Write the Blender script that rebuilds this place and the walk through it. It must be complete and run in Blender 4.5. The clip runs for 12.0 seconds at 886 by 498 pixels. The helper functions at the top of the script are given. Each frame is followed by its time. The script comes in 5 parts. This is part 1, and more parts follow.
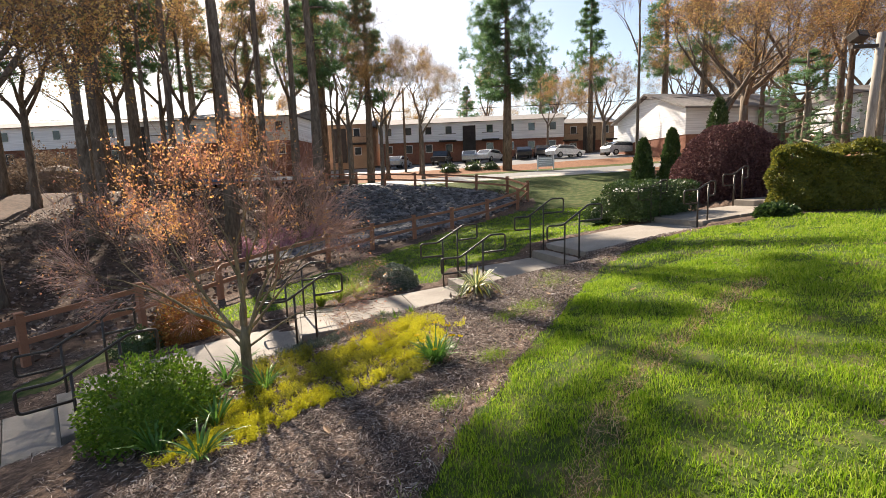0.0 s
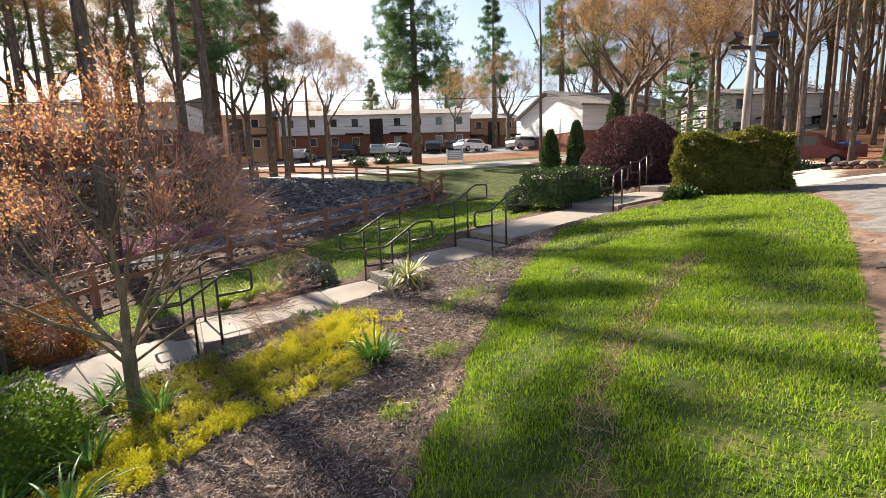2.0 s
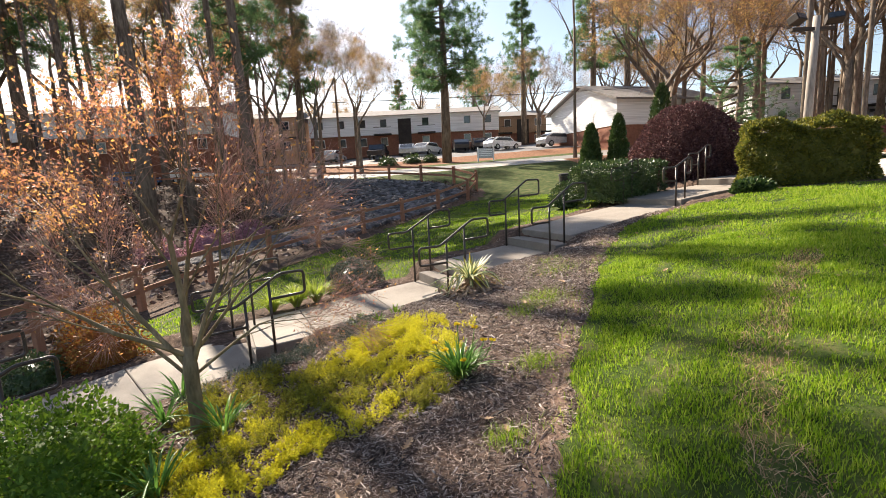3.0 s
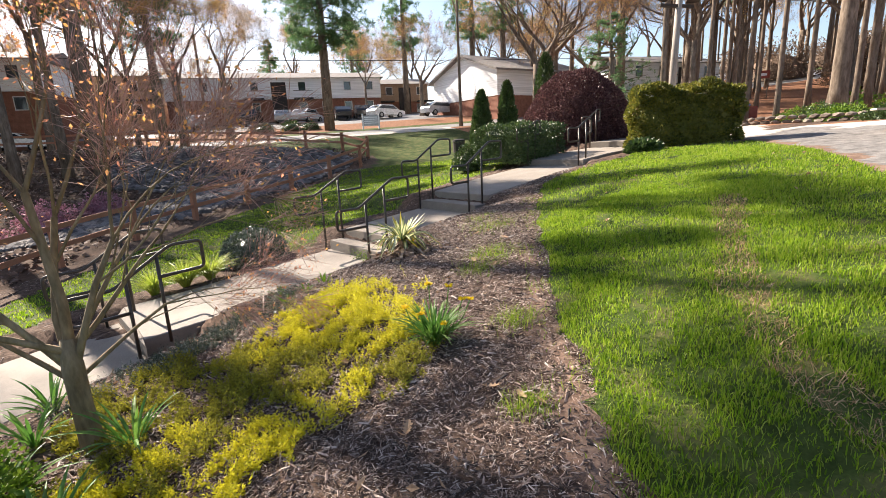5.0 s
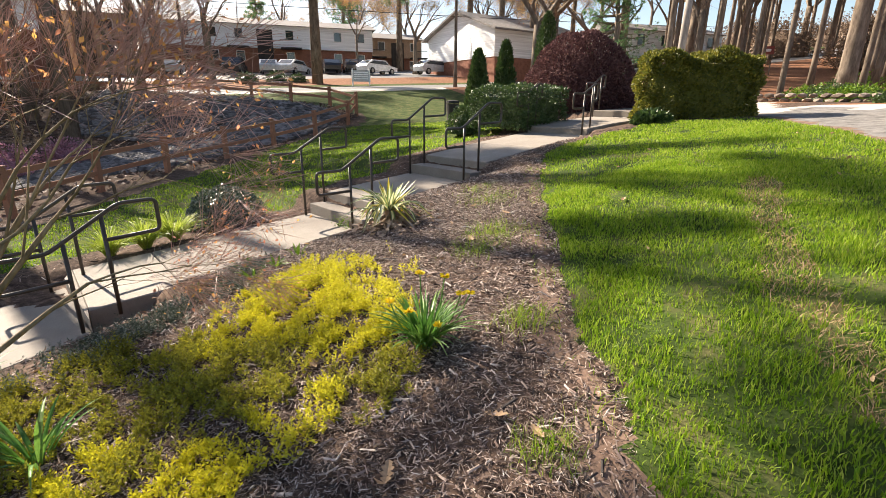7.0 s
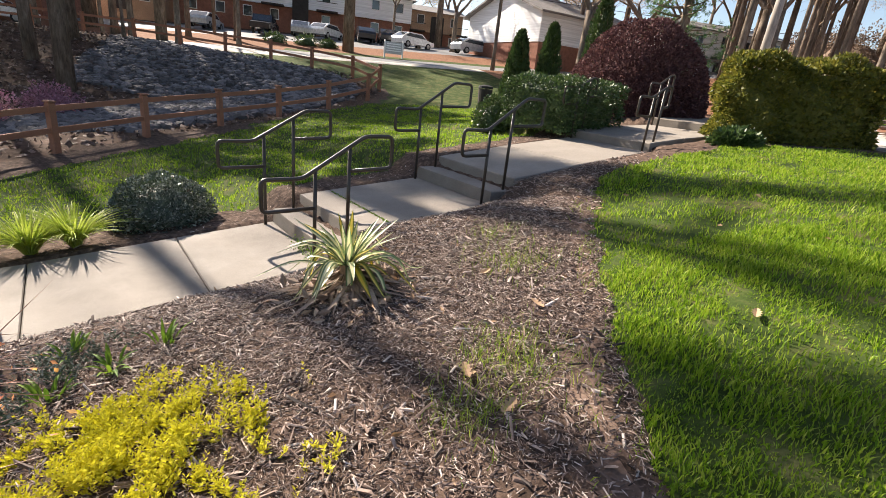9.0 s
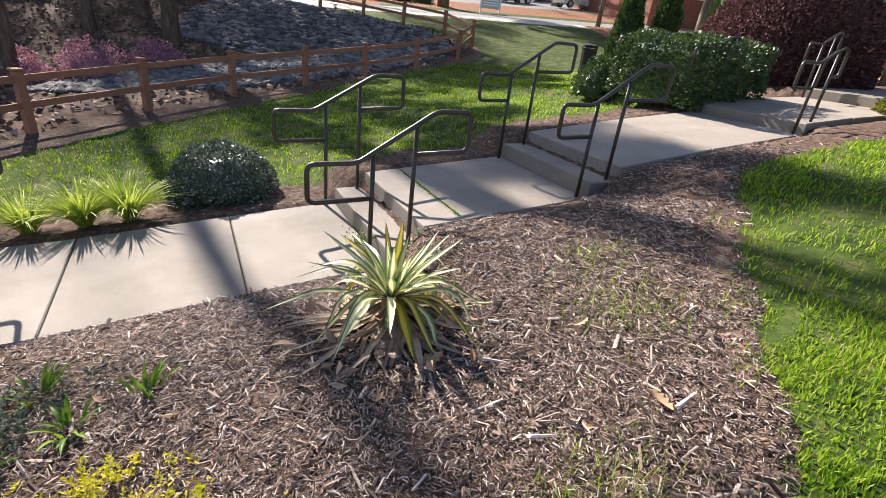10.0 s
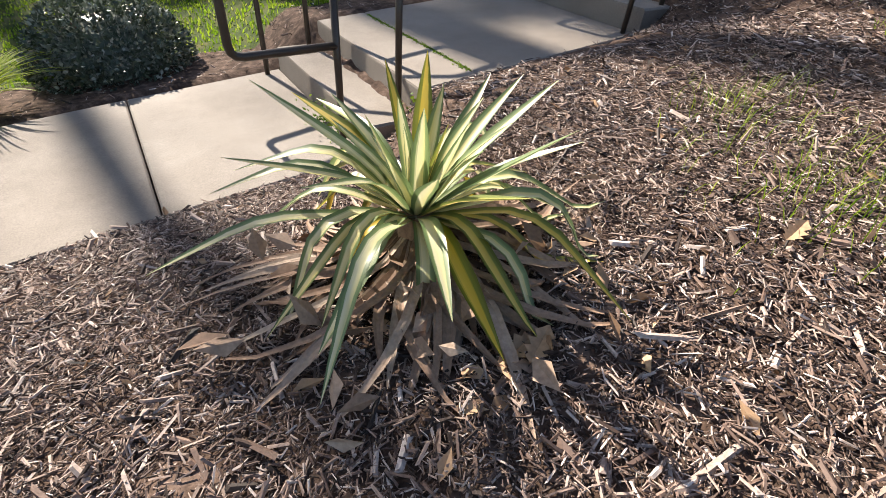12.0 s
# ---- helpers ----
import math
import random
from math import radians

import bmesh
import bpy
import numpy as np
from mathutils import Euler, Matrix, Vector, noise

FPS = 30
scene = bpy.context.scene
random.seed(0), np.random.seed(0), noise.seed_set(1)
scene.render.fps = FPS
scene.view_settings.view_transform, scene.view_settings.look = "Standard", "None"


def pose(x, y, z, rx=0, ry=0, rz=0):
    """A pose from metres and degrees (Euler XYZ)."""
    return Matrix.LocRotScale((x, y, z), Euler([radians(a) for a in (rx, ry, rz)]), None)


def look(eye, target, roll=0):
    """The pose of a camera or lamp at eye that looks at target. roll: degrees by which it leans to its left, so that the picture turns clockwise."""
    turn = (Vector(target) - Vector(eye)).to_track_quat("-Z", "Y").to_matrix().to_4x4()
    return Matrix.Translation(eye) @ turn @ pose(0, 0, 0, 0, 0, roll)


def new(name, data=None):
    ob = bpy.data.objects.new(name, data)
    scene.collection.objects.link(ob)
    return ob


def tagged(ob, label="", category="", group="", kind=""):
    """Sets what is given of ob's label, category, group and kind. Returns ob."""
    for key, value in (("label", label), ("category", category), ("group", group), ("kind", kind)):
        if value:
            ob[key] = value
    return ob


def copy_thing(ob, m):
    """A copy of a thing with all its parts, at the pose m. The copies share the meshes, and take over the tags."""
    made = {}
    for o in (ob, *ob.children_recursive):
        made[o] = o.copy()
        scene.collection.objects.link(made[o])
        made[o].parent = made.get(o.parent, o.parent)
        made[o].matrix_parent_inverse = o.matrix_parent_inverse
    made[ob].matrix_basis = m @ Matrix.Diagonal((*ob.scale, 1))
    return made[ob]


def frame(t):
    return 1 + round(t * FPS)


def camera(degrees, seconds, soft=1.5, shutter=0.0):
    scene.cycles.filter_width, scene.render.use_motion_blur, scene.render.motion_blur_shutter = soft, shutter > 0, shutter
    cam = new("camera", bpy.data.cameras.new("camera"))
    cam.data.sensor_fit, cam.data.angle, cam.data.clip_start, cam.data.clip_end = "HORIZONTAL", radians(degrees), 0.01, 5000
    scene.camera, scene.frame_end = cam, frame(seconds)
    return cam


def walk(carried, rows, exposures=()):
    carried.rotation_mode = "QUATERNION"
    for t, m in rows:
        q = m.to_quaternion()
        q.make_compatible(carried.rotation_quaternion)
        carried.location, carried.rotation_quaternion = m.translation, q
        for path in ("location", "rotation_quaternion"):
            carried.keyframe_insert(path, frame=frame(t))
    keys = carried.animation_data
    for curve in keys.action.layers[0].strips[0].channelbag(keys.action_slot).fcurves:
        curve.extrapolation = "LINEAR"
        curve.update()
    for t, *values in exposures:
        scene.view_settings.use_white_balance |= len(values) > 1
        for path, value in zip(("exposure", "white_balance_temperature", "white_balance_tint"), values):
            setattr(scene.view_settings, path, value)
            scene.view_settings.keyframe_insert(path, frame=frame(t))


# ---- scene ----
cam = camera(86.8, 12.0, soft=0.75)
PATH = [
    (0, (0.763, 0.071, 1.504), (0.555, 2.04, 1.224), -1.7),
    (0.5, (0.753, 0.15, 1.47), (0.541, 2.122, 1.212), -1.7),
    (1, (0.742, 0.393, 1.417), (0.574, 2.373, 1.19), -0.7),
    (1.5, (0.619, 0.585, 1.377), (0.583, 2.57, 1.139), -0.3),
    (2, (0.418, 0.702, 1.282), (0.596, 2.67, 0.973), -1.9),
    (2.5, (0.174, 0.979, 1.229), (0.288, 2.956, 0.948), -2.3),
    (2.7, (0.053, 1.092, 1.222), (0.115, 3.071, 0.936), -2.8),
    (4.3, (-0.46, 1.762, 1.039), (-0.126, 3.694, 0.644), -3.7),
    (4.5, (-0.533, 1.81, 0.998), (-0.12, 3.729, 0.614), -3.7),
    (5, (-0.674, 1.882, 0.972), (-0.127, 3.753, 0.529), -2.7),
    (5.5, (-0.731, 1.933, 0.983), (-0.206, 3.809, 0.532), -1.1),
    (6, (-0.755, 1.953, 0.972), (-0.315, 3.847, 0.504), 0.1),
    (6.5, (-0.688, 2.116, 0.931), (-0.213, 3.99, 0.416), -2.0),
    (7, (-0.543, 2.542, 0.925), (0.047, 4.359, 0.334), 0.4),
    (7.2, (-0.5, 2.677, 0.961), (0.085, 4.505, 0.397), 1.1),
    (8.8, (0.201, 4.402, 1.027), (0.744, 6.217, 0.386), 5.7),
    (9, (0.291, 4.62, 1.035), (0.805, 6.434, 0.367), 6.4),
    (9.5, (0.492, 5.157, 1.068), (0.793, 7.002, 0.359), 5.9),
    (10, (0.521, 5.594, 1.057), (0.7, 7.396, 0.207), 6.8),
    (10.5, (0.472, 5.968, 0.943), (0.635, 7.632, -0.154), 5.3),
    (11, (0.443, 6.364, 0.777), (0.577, 7.897, -0.5), 3.1),
    (11.5, (0.393, 6.616, 0.622), (0.624, 8.15, -0.64), 4.5),
    (12, (0.359, 6.716, 0.457), (0.679, 8.242, -0.795), 5.0),
]
walk(cam, [(t, look(eye, target, roll)) for t, eye, target, roll in PATH], ((0, 1.48, 7200, 13), (2.5, 1.56, 7200, 13), (5, 1.68, 6950, 15), (7.2, 1.66, 7200, 13), (9, 1.48, 6900, 14), (9.6, 1.65, 6350, 16), (10.5, 1.44, 6700, 13), (12, 1.46, 6750, 13)))

# ---- light ----
SUN_AZ, SUN_EL = radians(-33), radians(34)
world = bpy.data.worlds.new("world")
scene.world = world
world.use_nodes = True
wn = world.node_tree
sky = wn.nodes.new("ShaderNodeTexSky")
sky.sky_type, sky.sun_disc = "NISHITA", False
sky.sun_elevation, sky.sun_rotation = SUN_EL, SUN_AZ
sky.air_density, sky.dust_density, sky.ozone_density, sky.altitude = 1.0, 1.2, 1.5, 200
wn.links.new(sky.outputs[0], wn.nodes["Background"].inputs[0])
wn.nodes["Background"].inputs[1].default_value = 0.072
sun_data = bpy.data.lights.new("sun", "SUN")
sun_data.energy, sun_data.angle, sun_data.color = 5.0, radians(0.6), (1.0, 0.93, 0.82)
sun = new("sun", sun_data)
sun_dir = Vector((math.sin(SUN_AZ) * math.cos(SUN_EL), math.cos(SUN_AZ) * math.cos(SUN_EL), math.sin(SUN_EL)))
sun.matrix_world = look(sun_dir * 100, (0, 0, 0))


# ---- materials ----
def material(name, colours, scale=8.0, rough=0.8, bump=0.0, bump_scale=60.0, island=0.0, leafy=0.0, metal=0.0, spec=0.3, stretch=(1, 1, 1), rand=0.0, coords="Object"):
    """Noise-mixed colours in two scales, with optional island variation, translucency for leaves, and relief."""
    m = bpy.data.materials.new(name)
    m.use_nodes = True
    t = m.node_tree
    L = t.links.new
    b = t.nodes["Principled BSDF"]
    b.inputs["Roughness"].default_value = rough
    b.inputs["Metallic"].default_value = metal
    b.inputs["Specular IOR Level"].default_value = spec
    tc = t.nodes.new("ShaderNodeTexCoord")
    mp = t.nodes.new("ShaderNodeMapping")
    mp.inputs["Scale"].default_value = stretch
    L(tc.outputs[coords], mp.inputs["Vector"])
    n1 = t.nodes.new("ShaderNodeTexNoise")
    n1.inputs["Scale"].default_value, n1.inputs["Detail"].default_value = scale, 6
    n1.inputs["Roughness"].default_value = 0.65
    L(mp.outputs[0], n1.inputs["Vector"])
    fac = n1.outputs["Fac"]
    if island or rand:
        if island:
            g = t.nodes.new("ShaderNodeNewGeometry")
            src, amount = g.outputs["Random Per Island"], island
        else:
            g = t.nodes.new("ShaderNodeObjectInfo")
            src, amount = g.outputs["Random"], rand
        mx = t.nodes.new("ShaderNodeMix")
        mx.inputs["Factor"].default_value = amount
        L(fac, mx.inputs[2])
        L(src, mx.inputs[3])
        fac = mx.outputs[0]
    ramp = t.nodes.new("ShaderNodeValToRGB")
    e = ramp.color_ramp.elements
    lo, hi = (0.08, 0.92) if island or rand else (0.3, 0.7)
    while len(e) < len(colours):
        e.new(0.5)
    for k, c in enumerate(colours):
        e[k].position = lo + (hi - lo) * k / max(1, len(colours) - 1)
        e[k].color = (*c, 1)
    L(fac, ramp.inputs[0])
    n2 = t.nodes.new("ShaderNodeTexNoise")
    n2.inputs["Scale"].default_value, n2.inputs["Detail"].default_value = bump_scale, 5
    L(mp.outputs[0], n2.inputs["Vector"])
    hs = t.nodes.new("ShaderNodeHueSaturation")
    mr = t.nodes.new("ShaderNodeMapRange")
    mr.inputs["From Min"].default_value, mr.inputs["From Max"].default_value = 0.3, 0.7
    mr.inputs["To Min"].default_value, mr.inputs["To Max"].default_value = 0.8, 1.2
    L(n2.outputs["Fac"], mr.inputs["Value"])
    L(mr.outputs[0], hs.inputs["Value"])
    L(ramp.outputs[0], hs.inputs["Color"])
    L(hs.outputs[0], b.inputs["Base Color"])
    if bump:
        bp = t.nodes.new("ShaderNodeBump")
        bp.inputs["Strength"].default_value, bp.inputs["Distance"].default_value = min(1.0, bump * 10), bump
        L(n2.outputs["Fac"], bp.inputs["Height"])
        L(bp.outputs[0], b.inputs["Normal"])
    if leafy:
        tr = t.nodes.new("ShaderNodeBsdfTranslucent")
        L(hs.outputs[0], tr.inputs["Color"])
        ms = t.nodes.new("ShaderNodeMixShader")
        ms.inputs[0].default_value = leafy
        L(b.outputs[0], ms.inputs[1])
        L(tr.outputs[0], ms.inputs[2])
        L(ms.outputs[0], t.nodes["Material Output"].inputs["Surface"])
    return m


M_MULCH = material("mulch", [(0.03, 0.02, 0.016), (0.09, 0.06, 0.045), (0.2, 0.14, 0.11)], 14, 0.95, 0.02, 90, spec=0.1)
M_SOIL = material("bare_soil", [(0.11, 0.072, 0.054), (0.18, 0.12, 0.09), (0.28, 0.195, 0.145)], 6, 0.95, 0.015, 60, spec=0.1)
M_CHIP = material("wood_chip", [(0.016, 0.011, 0.009), (0.045, 0.028, 0.021), (0.09, 0.056, 0.042), (0.15, 0.097, 0.074), (0.22, 0.15, 0.118), (0.31, 0.225, 0.182), (0.42, 0.325, 0.27), (0.62, 0.53, 0.47)], 30, 0.65, 0, 150, island=0.85, spec=0.4)
M_LAWN = material("lawn_turf", [(0.02, 0.035, 0.008), (0.05, 0.075, 0.018), (0.13, 0.115, 0.05)], 3, 0.95, 0.02, 70, spec=0.1)
M_BLADE = material("grass_blade", [(0.05, 0.12, 0.008), (0.16, 0.29, 0.015), (0.3, 0.42, 0.03), (0.46, 0.47, 0.13)], 1.3, 0.45, 0, 40, island=0.6, leafy=0.5)
M_LITTERLEAF = material("woodland_litter_leaf", [(0.07, 0.045, 0.035), (0.17, 0.11, 0.085), (0.34, 0.25, 0.2)], 2, 0.7, 0, 30, island=0.7)
M_LITTER = material("leaf_litter", [(0.035, 0.022, 0.016), (0.08, 0.05, 0.035), (0.13, 0.08, 0.06)], 3, 0.95, 0.03, 25, spec=0.1)
M_PINESTRAW = material("pine_straw", [(0.15, 0.07, 0.04), (0.29, 0.15, 0.09)], 4, 0.95, 0.02, 40, spec=0.1)
M_ROCKBED = material("rock_bed", [(0.05, 0.038, 0.032), (0.1, 0.08, 0.07), (0.16, 0.135, 0.12)], 7, 0.95, 0.03, 20, spec=0.1)
M_ASPHALT = material("asphalt", [(0.16, 0.155, 0.15), (0.24, 0.235, 0.23)], 2, 0.55, 0.003, 120, spec=0.4)
M_CONCRETE = material("concrete", [(0.13, 0.108, 0.088), (0.21, 0.18, 0.15), (0.28, 0.248, 0.212), (0.36, 0.325, 0.285)], 1.7, 0.8, 0.003, 140, spec=0.35, rand=0.2)
M_PALE = material("pale_paving_and_road_glare", [(0.36, 0.32, 0.28), (0.46, 0.42, 0.37), (0.55, 0.51, 0.45)], 1.2, 0.85, 0.004, 60)
M_GRAVEL = material("grey_gravel", [(0.09, 0.085, 0.08), (0.18, 0.17, 0.16), (0.27, 0.255, 0.24)], 5, 0.9, 0.012, 70, spec=0.2)
M_FIELDSTONE = material("tan_fieldstone", [(0.1, 0.075, 0.058), (0.19, 0.15, 0.12), (0.3, 0.25, 0.2)], 5, 0.9, 0.008, 30, rand=0.6)
M_RIPRAP = material("grey_riprap_stone", [(0.045, 0.042, 0.042), (0.11, 0.1, 0.1), (0.22, 0.2, 0.2)], 4, 0.8, 0.01, 30, rand=0.7)
M_SIGNRED = material("red_sign_paint", [(0.22, 0.05, 0.04), (0.28, 0.07, 0.05)], 2, 0.6)
M_BLUE = material("blue_plastic", [(0.03, 0.1, 0.4), (0.05, 0.15, 0.5)], 3, 0.4, spec=0.5)
M_RAIL = material("bronze_painted_steel", [(0.035, 0.027, 0.02), (0.055, 0.042, 0.032)], 9, 0.38, 0.0005, 200, spec=0.5)
M_FENCE = material("brown_fence_wood", [(0.28, 0.12, 0.07), (0.4, 0.19, 0.115)], 5, 0.8, 0.003, 60, stretch=(1, 1, 6), rand=0.3)
M_BARK = material("grey_brown_bark", [(0.085, 0.065, 0.05), (0.17, 0.135, 0.105), (0.28, 0.23, 0.185)], 6, 0.95, 0.02, 22, stretch=(1, 1, 0.25), spec=0.1)
M_MAPLEBARK = material("maple_bark", [(0.11, 0.085, 0.05), (0.2, 0.155, 0.095), (0.3, 0.24, 0.16)], 9, 0.85, 0.006, 45, stretch=(1, 1, 0.3), spec=0.2)
M_MAPLETWIG = material("maple_twigs", [(0.34, 0.18, 0.15), (0.6, 0.4, 0.34)], 3, 0.55, 0, 40, island=0.5, spec=0.4)
M_TWIG = material("bare_twigs", [(0.12, 0.08, 0.06), (0.27, 0.18, 0.135)], 8, 0.9, 0, 40, spec=0.1)
M_MAPLE = material("young_maple_leaf", [(0.46, 0.17, 0.13), (0.56, 0.24, 0.15), (0.72, 0.4, 0.12), (0.76, 0.57, 0.15)], 1.0, 0.5, 0, 30, island=0.35, leafy=0.55)
M_BUD = material("spring_bud_leaf", [(0.38, 0.16, 0.08), (0.5, 0.3, 0.12), (0.44, 0.4, 0.11)], 0.25, 0.6, 0, 20, island=0.45, leafy=0.5)
M_BRUSH = material("brown_brushwood", [(0.1, 0.07, 0.05), (0.2, 0.14, 0.1), (0.34, 0.25, 0.18)], 0.4, 0.8, 0, 20, island=0.6, leafy=0.2)
M_NEEDLE = material("pine_needle", [(0.05, 0.12, 0.055), (0.1, 0.2, 0.085), (0.22, 0.29, 0.1)], 0.6, 0.5, 0, 20, island=0.5, leafy=0.45)
M_BOX = material("boxwood_leaf", [(0.035, 0.05, 0.012), (0.13, 0.14, 0.022), (0.34, 0.28, 0.045)], 2.4, 0.5, 0, 40, island=0.5, leafy=0.35, spec=0.35)
M_HEDGE = material("dark_hedge_leaf", [(0.02, 0.045, 0.014), (0.045, 0.085, 0.022), (0.1, 0.14, 0.04)], 3, 0.4, 0, 40, island=0.6, leafy=0.2, spec=0.5)
M_PURPLE = material("purple_loropetalum_leaf", [(0.05, 0.024, 0.027), (0.11, 0.052, 0.053), (0.22, 0.115, 0.105)], 3, 0.7, 0, 40, island=0.65, leafy=0.2, spec=0.15)
# the palest colour paints the sun's glint on glossy dark leaves
M_HOLLY = material("blue_green_leaf_with_glints", [(0.02, 0.035, 0.02), (0.045, 0.07, 0.04), (0.1, 0.13, 0.09), (0.4, 0.43, 0.37)], 5, 0.32, 0, 40, island=0.75, leafy=0.1, spec=0.6)
M_SHRUB = material("spring_green_leaf", [(0.05, 0.11, 0.012), (0.12, 0.22, 0.02), (0.24, 0.33, 0.04)], 3, 0.5, 0, 40, island=0.6, leafy=0.35)
M_BARBERRY = material("barberry_leaf", [(0.18, 0.05, 0.02), (0.32, 0.12, 0.03), (0.3, 0.24, 0.05)], 4, 0.5, 0, 40, island=0.6, leafy=0.35)
M_SEDUM = material("yellow_sedum", [(0.22, 0.22, 0.02), (0.48, 0.45, 0.03), (0.7, 0.64, 0.05), (0.78, 0.72, 0.13)], 2.2, 0.5, 0, 50, island=0.35, leafy=0.35)
M_SEDUMDARK = material("olive_sedum", [(0.13, 0.075, 0.035), (0.2, 0.2, 0.03), (0.38, 0.36, 0.04), (0.58, 0.5, 0.05)], 2.6, 0.55, 0, 50, island=0.4, leafy=0.35)
M_STRAP = material("strap_leaf", [(0.05, 0.14, 0.025), (0.1, 0.24, 0.04), (0.24, 0.36, 0.08)], 4, 0.42, 0, 50, island=0.6, leafy=0.35, spec=0.5)
M_LIME = material("lime_liriope_leaf", [(0.2, 0.3, 0.03), (0.42, 0.5, 0.07), (0.5, 0.55, 0.15)], 4, 0.45, 0, 50, island=0.6, leafy=0.4)
M_PETAL = material("yellow_petal", [(0.85, 0.6, 0.02), (0.9, 0.72, 0.04)], 20, 0.5, 0, 60, leafy=0.3)
M_PINK = material("azalea_blossom", [(0.16, 0.1, 0.09), (0.42, 0.19, 0.25), (0.62, 0.36, 0.42)], 3, 0.6, 0, 60, island=0.6, leafy=0.3)
M_DRY = material("dry_leaf", [(0.2, 0.11, 0.06), (0.42, 0.27, 0.16), (0.58, 0.42, 0.27)], 9, 0.7, 0, 60, island=0.7, leafy=0.15)
M_STRAW = material("dead_strap_leaf", [(0.14, 0.08, 0.05), (0.3, 0.2, 0.14), (0.5, 0.4, 0.31)], 20, 0.7, 0, 90, island=0.6)
M_SIDING = material("white_siding", [(0.8, 0.81, 0.82), (0.88, 0.88, 0.88)], 0.6, 0.6, 0.004, 9, stretch=(0.02, 0.02, 1))
M_BRICK = material("red_brick_wall", [(0.2, 0.085, 0.055), (0.33, 0.15, 0.1)], 3, 0.9, 0.006, 14)
M_TAN = material("tan_siding", [(0.34, 0.22, 0.14), (0.44, 0.3, 0.2)], 1, 0.8, 0.003, 10)
M_ROOF = material("grey_shingles", [(0.17, 0.16, 0.15), (0.27, 0.25, 0.24)], 2, 0.9, 0.01, 12)
M_GLASS = material("window_glass", [(0.02, 0.025, 0.03), (0.04, 0.05, 0.06)], 1, 0.06, 0, 10, spec=0.8)
M_TRIM = material("white_trim", [(0.72, 0.72, 0.7), (0.8, 0.8, 0.78)], 2, 0.5)
M_DARK = material("dark_paint_and_passage_shade", [(0.03, 0.025, 0.022), (0.06, 0.05, 0.045)], 2, 0.8)
M_TYRE = material("tyre_rubber", [(0.015, 0.015, 0.015), (0.03, 0.03, 0.03)], 9, 0.85)
M_METAL = material("galvanised_metal", [(0.32, 0.32, 0.31), (0.45, 0.45, 0.44)], 4, 0.45, 0.001, 40, metal=0.7)
M_WOODPOLE = material("weathered_pole", [(0.24, 0.21, 0.18), (0.4, 0.36, 0.32)], 5, 0.9, 0.006, 40, stretch=(1, 1, 0.1))
M_PEBBLE = material("grey_riprap", [(0.045, 0.042, 0.042), (0.11, 0.1, 0.1), (0.22, 0.2, 0.2)], 4, 0.8, 0.01, 30, island=0.7)
CAR_PAINTS = [material("car_paint_" + n, [c, tuple(v * 1.1 for v in c)], 0.5, 0.25, 0, 5, spec=0.6, metal=0.2) for n, c in (("silver", (0.5, 0.51, 0.52)), ("black", (0.03, 0.03, 0.035)), ("blue", (0.07, 0.12, 0.25)), ("white", (0.75, 0.75, 0.75)), ("maroon", (0.2, 0.04, 0.035)))]


